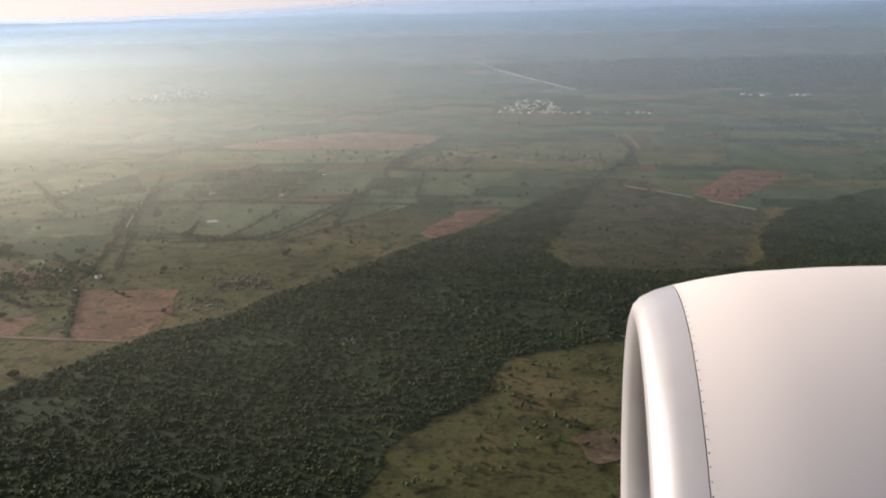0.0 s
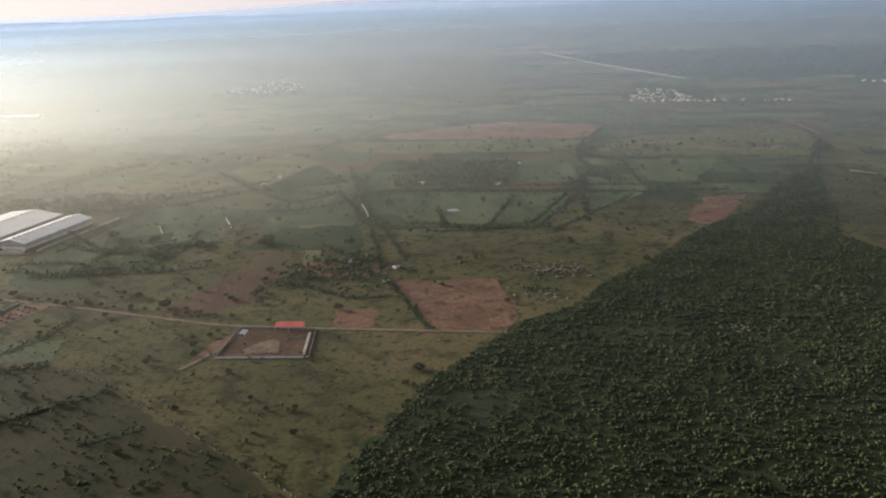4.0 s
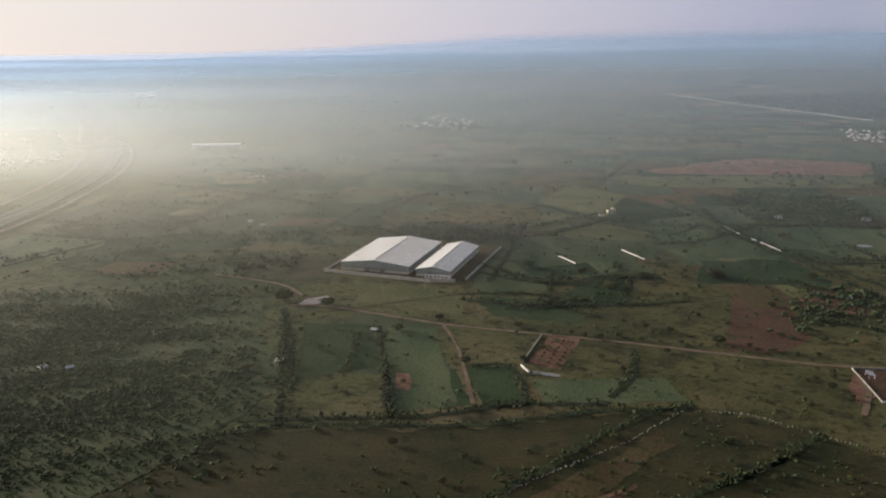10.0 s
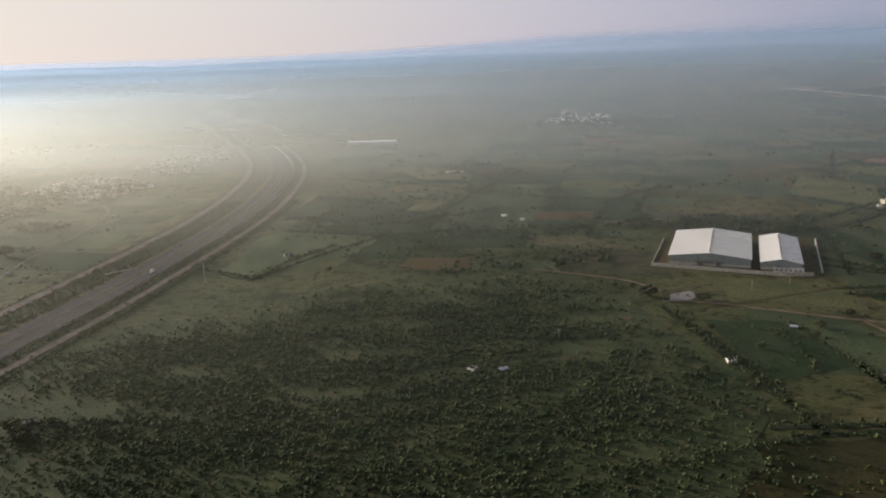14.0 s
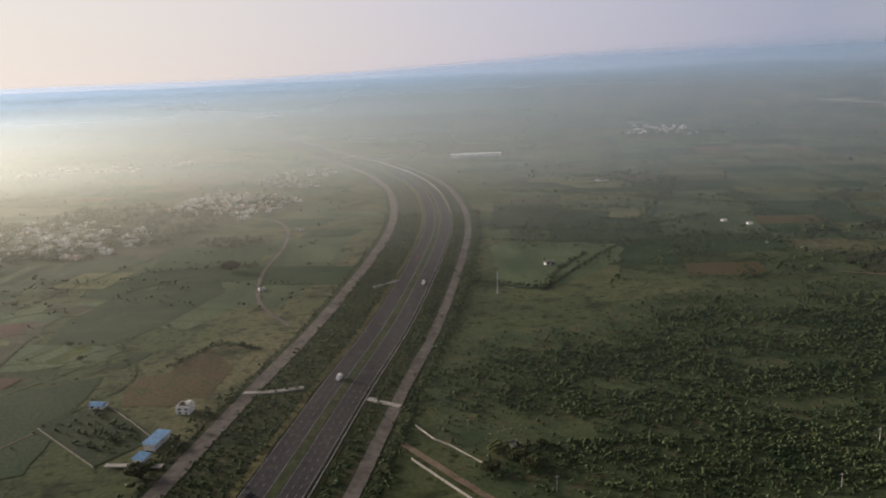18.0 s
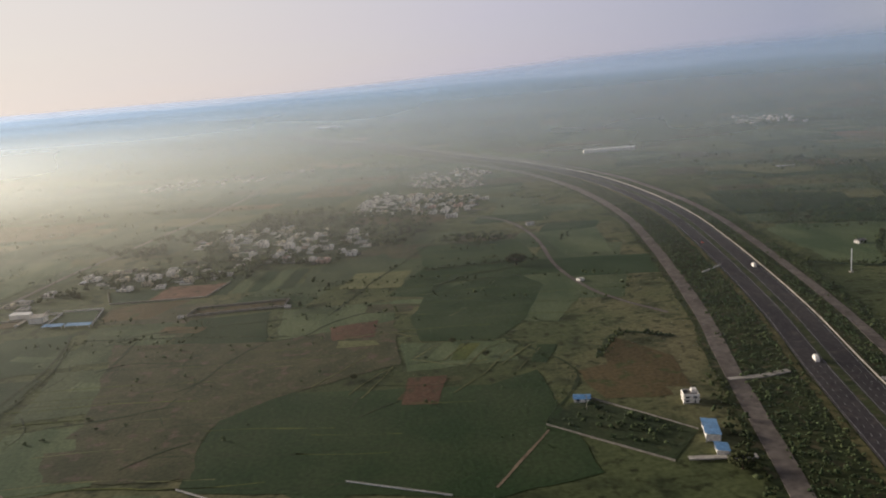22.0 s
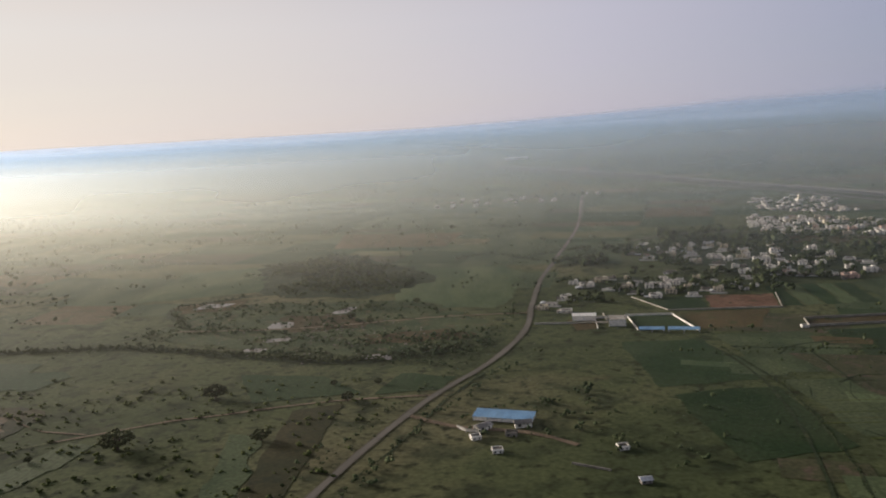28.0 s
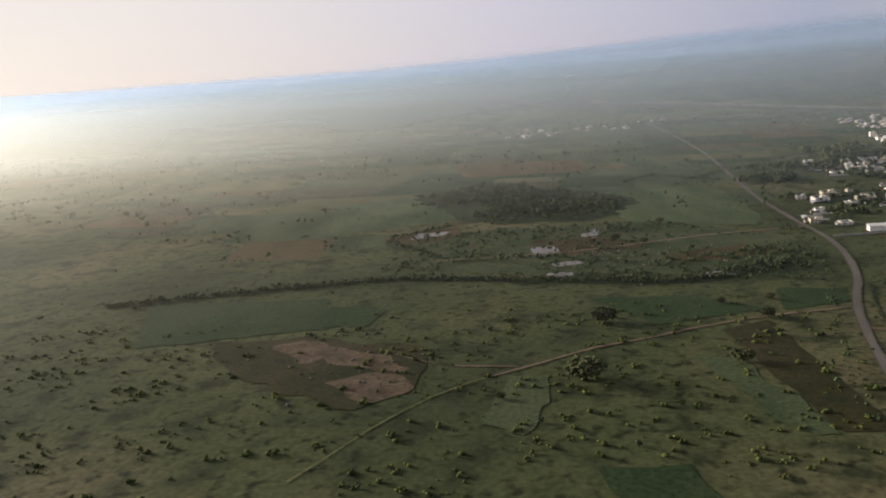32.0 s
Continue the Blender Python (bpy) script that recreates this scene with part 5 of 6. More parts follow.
# ---- houses ----
FAR_WALL = surf("far_limewash", (0.30, 0.27, 0.24), (0.46, 0.42, 0.37), 0.3, 2.0, spread=0.45, island=True)
STOREY = 1.22


def house_kind(key, w, d, storeys, wall, head=True, tin=False):
    """Meshes of one kind of house, standing on the origin, with its parts' names and labels."""
    h = storeys * STOREY
    out = [("wall", "flat rendered outer walls", block("wall", (-w / 2, -d / 2, -0.1, w / 2, d / 2, h), wall, 0.02))]
    if tin:
        v = [(-w / 2 - 0.3, -d / 2 - 0.35, h), (w / 2 + 0.3, -d / 2 - 0.35, h), (w / 2 + 0.3, d / 2 + 0.35, h), (-w / 2 - 0.3, d / 2 + 0.35, h), (-w / 2 - 0.3, 0, h + 0.8), (w / 2 + 0.3, 0, h + 0.8)]
        v += [(x, y, z + 0.08) for x, y, z in v]
        f = [(6, 7, 11, 10), (8, 9, 10, 11), (0, 1, 7, 6), (2, 3, 9, 8), (0, 4, 5, 1), (2, 5, 4, 3), (6, 10, 9), (7, 8, 11), (3, 4, 10, 9), (4, 0, 6, 10), (1, 5, 11, 7), (5, 2, 8, 11)]
        out.append(("roof", "pitched weathered sheet roof", mesh_of("roof", v, f, tin)))
    else:
        for k in range(storeys):
            z = (k + 1) * STOREY
            out.append(("floor_slab", "projecting concrete slab", block("floor_slab", (-w / 2 - 0.25, -d / 2 - 0.45, z - 0.11, w / 2 + 0.25, d / 2 + 0.2, z + 0.05), wall, 0.02)))
        rim = joined([box_data(-w / 2, -d / 2, h + 0.04, w / 2, -d / 2 + 0.14, h + 0.5), box_data(-w / 2, d / 2 - 0.14, h + 0.04, w / 2, d / 2, h + 0.5), box_data(-w / 2, -d / 2 + 0.14, h + 0.04, -w / 2 + 0.14, d / 2 - 0.14, h + 0.5), box_data(w / 2 - 0.14, -d / 2 + 0.14, h + 0.04, w / 2, d / 2 - 0.14, h + 0.5)])
        out.append(("parapet", "low roof parapet", mesh_of("parapet", *rim, wall)))
        out.append(("roof", "dark stained flat roof", block("roof", (-w / 2 + 0.15, -d / 2 + 0.15, h + 0.02, w / 2 - 0.15, d / 2 - 0.15, h + 0.09), DARKROOF, 0.01)))
        if head:
            out.append(("stair_head", "small stair room on the roof", block("stair_head", (w * 0.08, -0.2, h + 0.04, w * 0.42, d * 0.36, h + 1.25), wall, 0.04)))
            tank = bmesh.new()
            bmesh.ops.create_cone(tank, cap_ends=True, segments=10, radius1=0.34, radius2=0.3, depth=0.7, matrix=Matrix.Translation((-w * 0.24, d * 0.2, h + 0.42)))
            me = bpy.data.meshes.new("water_tank")
            tank.to_mesh(me)
            tank.free()
            me.materials.append(DARK)
            out.append(("water_tank", "black plastic roof tank", me))
    for k in range(storeys):
        z = k * STOREY
        n = max(2, int(w / 1.7))
        for i in range(n):
            x = -w / 2 + (i + 0.5) * w / n
            if k == 0 and i == n // 2:
                out.append(("door", "dark door", block("door", (x - 0.24, -d / 2 - 0.03, z, x + 0.24, -d / 2 + 0.02, z + 1.05), DARK, 0.01)))
            else:
                # front window widened, its dark pane also standing in for verandah shade
                out.append(("window", "dark window", block("window", (x - 0.55, -d / 2 - 0.03, z + 0.30, x + 0.55, -d / 2 + 0.02, z + 1.05), DARKGLASS, 0.01)))
        for y in (-d * 0.2, d * 0.25):
            out.append(("window", "dark window", block("window", (-w / 2 - 0.03, y - 0.35, z + 0.4, -w / 2 + 0.02, y + 0.35, z + 1.05), DARKGLASS, 0.01)))
    return out


HOUSES = [
    ("white two-storey flat-roofed village house", house_kind("a", 4.6, 4.2, 2, WHITEWASH)), ("cream two-storey house with slab edges", house_kind("b", 5.6, 4.4, 2, CREAM)),
    ("small white single-storey flat house", house_kind("c", 4.2, 3.6, 1, WHITEWASH, False)), ("bare cement single-storey house", house_kind("d", 4.8, 3.8, 1, GREYWALL, False)),
    ("low cream house with a roof tank", house_kind("e", 5.2, 4.0, 1, CREAM, True)), ("hut with a weathered tin roof", house_kind("f", 4.0, 3.2, 1, GREYWALL, False, TIN)),
    ("white hut with a pale sheet roof", house_kind("g", 5.0, 3.0, 1, WHITEWASH, False, ROOFSLAB)), ("long white three-storey block", house_kind("h", 8.0, 4.6, 3, WHITEWASH)),
    ("small house with a blue sheet roof", house_kind("i", 5.0, 3.4, 1, WHITEWASH, False, BLUE)),
    ("pink two-storey house with a roof tank", house_kind("j", 4.4, 4.0, 2, PINK)), ("low pink flat-roofed house", house_kind("k", 5.4, 3.6, 1, PINK, False)), ("long low cement house with a slab roof", house_kind("l", 6.4, 3.4, 1, GREYWALL, True)),
]


def house(k, x, y, turn=0.0, scale=1.0, label="", group="village houses", tall=None):
    e = thing("house", label or HOUSES[k][0], "house", pose(x, y, 0.1, 0, 0, turn) @ Matrix.Diagonal((scale, scale, tall or scale, 1)), group)
    for name, lab, me in HOUSES[k][1]:
        part(name, me, e, lab)
    return e


def plots(poly, gap, share, turn):
    """Uneven rows of house plots in a polygon: x, y and turn."""
    cx, cy = sum(p[0] for p in poly) / len(poly), sum(p[1] for p in poly) / len(poly)
    c, s = math.cos(radians(turn)), math.sin(radians(turn))
    for i in range(-30, 31):
        for j in range(-30, 31):
            u, w = i * gap * 1.12 + rs.uniform(-0.3, 0.3) * gap, j * gap + rs.uniform(-0.2, 0.2) * gap
            x, y = cx + c * u - s * w, cy + s * u + c * w
            if inside(x, y, poly) and rs.uniform() < share:
                yield x, y, turn + rs.choice([0, 0, 0, 90]) + rs.uniform(-3, 3)


def far_village(poly, gap, share, turn, scale, label):
    """Houses too far off to tell apart: walls, roof slabs and stair heads in one mesh."""
    v, f = [], []
    for x, y, a in plots(poly, gap, share, turn):
        w, d, h = rs.uniform(3.5, 6.5) * scale, rs.uniform(3.0, 4.5) * scale, rs.choice([1.3, 1.3, 2.5]) * scale
        pieces = joined([box_data(-w / 2, -d / 2, 0, w / 2, d / 2, h), box_data(-w / 2 - 0.2, -d / 2 - 0.2, h, w / 2 + 0.2, d / 2 + 0.2, h + 0.12), box_data(0, -0.3, h + 0.12, w * 0.35, d * 0.3, h + 0.9 * scale)])
        m, n = pose(x, y, 0.1, 0, 0, a), len(v)
        v += [tuple(m @ Vector(p)) for p in pieces[0]]
        f += [tuple(q + n for q in face) for face in pieces[1]]
    tagged(new("far_houses", mesh_of("far_houses", v, f, FAR_WALL)), label, "houses", kind="stuff")


MIX = [0, 1, 2, 2, 4, 6, 0, 2, 0, 10, 11, 2, 0, 1]
WIDTHS = (4.6, 5.6, 4.2, 4.8, 5.2, 4.0, 5.0, 8.0, 5.0, 4.4, 5.4, 6.4)
VIL_A = [(-835, 665), (-822, 742), (-806, 753), (-737, 711), (-757, 640), (-790, 652)]
VIL_B = [(-920, 612), (-873, 646), (-829, 612), (-810, 566), (-832, 530), (-862, 538), (-896, 576)]
VIL_C = [(-968, 548), (-942, 556), (-902, 545), (-884, 530), (-898, 514), (-940, 511)]
for poly in (VIL_A, VIL_B, VIL_C):
    field(UNDER, "dark trodden ground and weeds under the village", *poly, ragged=4)
field(BROWN, "bare brown ground before the village's upper houses", (-835, 664), (-792, 648), (-760, 640), (-775, 612), (-826, 632), ragged=4)
BUILT = []


def placed(k, x, y, width, turn, label=""):
    BUILT.append((x, y, width))
    house(k, x, y, turn + rs.uniform(-4, 4), 0.74 * width / WIDTHS[k], label, tall=rs.uniform(0.5, 0.72))
    if width > 5.4 and not label:
        low, side = int(rs.choice([2, 3, 5, 6, 11])), rs.choice([-1, 1])
        house(low, x + side * 0.5 * width, y + rs.uniform(-0.5, 0.3) * width, turn + rs.choice([0, 90]) + rs.uniform(-6, 6), 0.42 * width / WIDTHS[low], tall=rs.uniform(0.42, 0.6))
    if len(BUILT) % 3 == 0 and x < -780:
        a, half = radians(turn), 0.5 * width + 0.8
        front = (x + math.sin(a) * 0.62 * width, y - math.cos(a) * 0.62 * width)
        wall([(front[0] - half * math.cos(a), front[1] - half * math.sin(a)), (front[0] + half * math.cos(a), front[1] + half * math.sin(a))], 0.55, 0.18, WHITEWASH, "low white yard wall before a village house")


for x, y, width in ((-956, 536, 8.3), (-948, 545, 8.0), (-944, 552, 6.3), (-939, 531, 8.2), (-932, 540, 6.2), (-937, 518, 5.3), (-929, 527, 4.9), (-930, 508, 6.7), (-914, 509, 5.2), (-912, 526, 4.3), (-918, 540, 5.0), (-906, 519, 4.8), (-899, 522, 4.3), (-890, 517, 4.8), (-882, 541, 5.1), (-884, 522, 4.3), (-912, 560, 5.9), (-975, 502, 6.7), (-979, 494, 5.5), (-970, 488, 5.9), (-968, 512, 5.8)):
    placed(int(rs.choice([1, 2, 2, 4, 2, 6, 3, 0, 2])), x, y, width, -8)
placed(1, -922, 515, 6.3, -8, "tall cream house with dark windows at the village edge")
for x, y, width in ((-922, 617, 7.3), (-915, 601, 7.7), (-907, 627, 7.5), (-901, 613, 5.9), (-910, 642, 7.0), (-893, 634, 5.5), (-890, 614, 6.0), (-880, 597, 7.1), (-873, 644, 7.1), (-890, 561, 6.5), (-885, 578, 6.2), (-879, 552, 7.0), (-875, 568, 5.4), (-854, 589, 7.0), (-860, 617, 6.7), (-850, 595, 5.8), (-854, 543, 8.0), (-846, 539, 7.4), (-838, 533, 8.5), (-838, 566, 6.1), (-843, 578, 5.0), (-829, 587, 5.8), (-826, 608, 6.0), (-830, 552, 5.3), (-824, 544, 7.0), (-816, 565, 6.1), (-819, 596, 5.9)):
    placed(int(rs.choice([0, 1, 0, 0, 2, 11, 9, 2, 0])), x, y, width, -14)
placed(7, -863, 577, 11.0, -12, "long three-storey cream block among village trees")
for x, y, width in ((-824, 713, 6.2), (-829, 675, 5.6), (-819, 698, 6.0), (-817, 679, 5.8), (-806, 703, 6.0), (-810, 668, 5.6), (-801, 685, 6.0), (-798, 674, 5.8), (-792, 676, 5.8), (-781, 696, 5.6), (-788, 653, 6.2), (-777, 672, 6.6), (-770, 677, 6.2), (-769, 662, 6.0), (-755, 689, 6.4), (-759, 669, 7.0), (-738, 690, 5.2), (-738, 877, 7.4), (-749, 862, 5.2), (-799, 729, 5.4), (-810, 754, 4.8)):
    placed(int(rs.choice([0, 0, 1, 2, 9, 4, 0, 1])), x, y, width, -14)
placed(7, -766, 630, 9.6, -10, "tall white house standing at the village edge")
for poly, gap, share in ((VIL_A, 6.6, 0.85), (VIL_B, 7.6, 0.62), (VIL_C, 7.0, 0.7)):
    for x, y, a in plots(poly, gap, share, -12):
        if all(math.dist((x, y), q[:2]) > 0.55 * q[2] + 2.6 for q in BUILT):
            placed(int(rs.choice(MIX)), x, y, rs.uniform(4.2, 6.4), a)
far_village([(-780, 870), (-715, 850), (-735, 755), (-800, 780)], 7.5, 0.55, 10, 0.75, "pale houses on the village's far side")
far_village([(-395, 1085), (-313, 1052), (-296, 1160), (-350, 1215)], 8, 0.5, 12, 0.75, "far village of pale houses in haze")
far_village([(75, 870), (112, 975), (150, 945), (146, 850)], 6.5, 0.5, 24, 0.62, "far white town blocks in rows")
far_village([(380, 975), (460, 950), (450, 935), (370, 958)], 11, 0.6, 10, 0.8, "far white town blocks beside a plantation")
far_village([(146, 862), (240, 842), (238, 830), (146, 848)], 8, 0.6, 12, 0.65, "far row of white buildings")
far_village([(-1060, 905), (-900, 935), (-890, 990), (-1060, 975)], 11, 0.45, 5, 0.85, "far roadside houses among trees")
foliage("wood", "tall dark trees crowding behind village houses", scatter([(-899, 640), (-890, 702), (-848, 704), (-862, 655)], 0.045, 2.2, 4.2, 0.03, -0.3) + scatter([(-855, 628), (-845, 660), (-830, 664), (-829, 622)], 0.05, 2.0, 3.8, 0.03, -0.3) + scatter([(-808, 560), (-803, 616), (-788, 632), (-790, 580), (-806, 540)], 0.045, 1.8, 3.4, 0.03, -0.3) + scatter([(-911, 566), (-912, 590), (-898, 600), (-898, 560)], 0.05, 1.6, 3.0, 0.03, -0.2) + scatter([(-882, 548), (-868, 545), (-872, 508), (-880, 512)], 0.08, 1.6, 3.0, 0.03, -0.2) + scatter([(-910, 530), (-886, 530), (-884, 512), (-906, 514)], 0.045, 1.4, 2.6, 0.03, -0.2) + scatter([(-970, 498), (-952, 503), (-950, 526), (-966, 516)], 0.045, 1.4, 2.6, 0.03, -0.2), 6)
foliage("wood", "village trees between the houses", scatter([(-925, 620), (-873, 655), (-740, 720), (-760, 640), (-806, 560), (-840, 525), (-900, 560)], 0.024, 1.5, 3.5, 0.03, -0.1) + scatter([(-965, 600), (-945, 615), (-935, 600), (-950, 585)], 0.1, 1.8, 3.6, 0.03, -0.9) + scatter([(-972, 552), (-930, 570), (-880, 560), (-884, 525), (-940, 508)], 0.026, 1.2, 2.8, 0.03, -0.2) + scatter([(-960, 640), (-900, 680), (-830, 690), (-850, 640), (-930, 610)], 0.020, 1.6, 3.6, 0.03, -0.1) + scatter([(-410, 1040), (-290, 1030), (-280, 1090), (-400, 1100)], 0.012, 1.6, 3.4, 0.03, -0.3), 6)
for k, x, y, turn, label in ((8, -748, 330, -12, "white farmhouse with a blue sheet roof"), (0, -720.5, 323.5, -8, "small white two-storey house by the service road"), (6, -723, 583, 5, "long white shed in green fields"), (2, -722, 452, 30, "small white pump house in a field"), (6, -590, 473, 18, "white hut at a pasture's edge"), (2, -476, 552, 20, "small white hut among bushes"), (2, -466, 540, 10, "small white hut among bushes"), (5, -386, 351, -25, "small white roofless hut"), (2, -501, 321, 50, "white shrine hut in thorn scrub"), (5, -491, 320, 20, "ruined grey hut in thorn scrub"), (2, -418, 322, 0, "tiny white hut in a field"), (1, -247, 556, 10, "pinkish two-storey farm villa with a roof room"), (2, -255, 548, 0, "small white outhouse beside a villa"), (2, -969.7, 349.2, 12, "small white hut among dark bushes"), (5, -967.7, 331, 8, "small hut by a farm plot"), (6, -1003.2, 364, 40, "white outhouse beside a blue-roofed shed"), (3, -995.9, 359.6, -6, "low cement outhouse beside a shed"), (6, -992.8, 365.6, 8, "white lean-to beside a blue-roofed shed"), (2, -1005, 358, 20, "tiny white farmyard hut"), (2, -999.6, 349.4, 6, "tiny white farmyard hut"), (2, -1081, 300, 6, "small white hut at the road verge"), (6, -101, 520, 0, "long white shed by a hedge"), (6, -150, 531, 4, "long white shed by a hedge"), (5, -80, 580, 0, "small shed by a plantation")):
    house(k, x, y, turn, 0.6 if k in (2, 3, 5) else 0.85, label, "scattered huts")

for k, x, y, turn in ((5, -168, 347, 20), (2, -164, 366, 40), (5, -186, 376, -15), (3, -629, 291, 30)):
    house(k, x, y, turn, 0.6, "tiny hut among bushes and bare ground", "scattered huts")
for x, y, turn in ((-889, 451, 0), (-845, 452, 0)):
    house(2, x, y, turn, 0.55, "small white gate hut at a walled enclosure", "scattered huts")
temple = thing("temple", "small white temple with a stepped tower", "temple", pose(-748, 836, 0.1) @ Matrix.Scale(0.6, 4))
part("hall", block("hall", (-4, -4, 0, 4, 4, 3.2), WHITEWASH, 0.1), temple, "white hall")
for i in range(4):
    part("tower_tier", block("tower_tier", (-2.6 + 0.5 * i, -2.6 + 0.5 * i, 3.2 + 1.8 * i, 2.6 - 0.5 * i, 2.6 - 0.5 * i, 5.0 + 1.8 * i), CREAM, 0.25), temple, "stepped tower tier")
mast = thing("mast", "thin pale steel mast in a pasture", "mast", pose(-619, 428, 0.1))
part("pole", block("pole", (-0.12, -0.12, 0, 0.12, 0.12, 9.5), TIN, 0.02), mast)
part("footing", block("footing", (-0.6, -0.6, -0.1, 0.6, 0.6, 0.35), KERB, 0.05), mast)


# ---- walls, fences ----
wall([(-226, 278), (-193, 275)], 0.6, 0.18, WHITEWASH, "pale bluish wall before a works yard")
wall([(-193, 275), (-193, 299), (-222, 304), (-226, 278)], 0.6, 0.16, GREYWALL, "grey cement wall round a works yard")
wall([(-195, 277), (-195, 296)], 0.4, 0.9, KERB, "low pale store bays along a yard wall")
wall([(-760, 317), (-735, 292)], 0.35, 0.14, GREYWALL, "pale farm plot wall")
wall([(-745.6, 331), (-734.4, 318.3), (-724.5, 306.4)], 0.35, 0.14, GREYWALL, "broken pale wall behind a farmyard")
wall([(-654, 306), (-649, 297), (-645, 293), (-637, 282)], 0.4, 0.16, KERB, "broken white wall beside a dirt track")
wall([(-655, 287), (-641, 266), (-620, 240)], 0.5, 0.18, KERB, "pale wall beside a dirt track")
wall([(-948, 478), (-930, 477), (-926, 452)], 0.6, 0.16, WHITEWASH, "white wall round a pool yard")
wall([(-961, 459.5), (-960, 476), (-947.5, 475.5), (-947, 455.5)], 0.7, 0.2, WHITEWASH, "white compound wall round a workshop")
field(BROWN, "bare brown yard inside a compound wall", (-971, 475), (-961, 475), (-961, 460), (-969, 458), ragged=0.3)
wall([(-984, 470), (-956, 468), (-956, 482)], 0.55, 0.18, KERB, "low wall of a roadside plot")
wall([(-940, 510), (-930, 484), (-886, 482), (-880, 507)], 0.4, 0.14, KERB, "pale wall between red plots")
wall([(-887, 452), (-847, 453.5), (-846, 464), (-885, 462.5), (-887, 452)], 0.7, 0.2, GREYWALL, "long narrow walled enclosure in the fields")
wall([(-297, 455), (-291, 440)], 0.6, 0.22, WHITEWASH, "short white wall in a field")
wall([(-262, 464), (-255, 445)], 0.6, 0.22, WHITEWASH, "short white wall in a field")
wall([(-190, 512), (-188, 492)], 0.6, 0.25, WHITEWASH, "broken white wall along a hedge")
wall([(-186, 482), (-183, 468), (-181, 455)], 0.6, 0.25, WHITEWASH, "broken white wall along a hedge")
wall([(126, 518), (138, 506)], 0.35, 0.14, GREYWALL, "broken grey wall across bushy pasture")
wall([(142, 502), (160, 482)], 0.35, 0.14, GREYWALL, "broken grey wall across bushy pasture")
wall([(166, 474), (186, 449)], 0.35, 0.14, GREYWALL, "broken grey wall across bushy pasture")
wall([(92, 1587), (138, 1317), (198, 1062)], 0.8, 0.6, KERB, "long pale wall of a far plantation")
wall([(-850, 301.5), (-839, 294)], 0.35, 0.12, WHITEWASH, "pale low wall beside a farm plot")
wall([(-810, 297.5), (-786, 286.5)], 0.35, 0.12, WHITEWASH, "pale low wall below a crop field")
wall([(-333, 313), (-331, 307), (-321, 303)], 0.8, 0.3, WHITEWASH, "white wall below an orchard plot")
wall([(-332, 316), (-322, 341)], 0.6, 0.3, KERB, "low wall along an orchard plot")
wall([(-672, 446), (-661, 455)], 0.8, 0.3, WHITEWASH, "white barrier at a service road")
wall([(-982.5, 341.4), (-974.3, 337.1)], 0.35, 0.3, GREYWALL, "short grey wall before a weedy plot")
wall([(-1010, 366), (-1007.5, 363.1), (-1003.5, 362.2)], 0.6, 0.25, WHITEWASH, "low white farmyard wall")

post_mesh = block("stone_post", (-0.17, -0.09, -0.1, 0.17, 0.09, 0.6), KERB, 0.05)
for pts in ([(-288, 276), (-270, 273), (-232, 238), (-190, 197), (-160, 165)], [(-369, 216), (-337, 240), (-309, 258), (-288, 276)]):
    fence = thing("stone_fence", "uneven line of pale stone posts across pasture", "fence", pose(*pts[0], 0))
    for a, b in zip(pts, pts[1:]):
        n = int(math.dist(a, b) / 0.95)
        for i in range(n):
            if rs.uniform() < 0.8:
                s = i / n
                part("post", post_mesh, fence, at=pose(a[0] + (b[0] - a[0]) * s - pts[0][0] + rs.normal() * 0.2, a[1] + (b[1] - a[1]) * s - pts[0][1] + rs.normal() * 0.2, rs.uniform(-0.3, 0), rs.uniform(-8, 8), rs.uniform(-8, 8), rs.uniform(0, 180)))


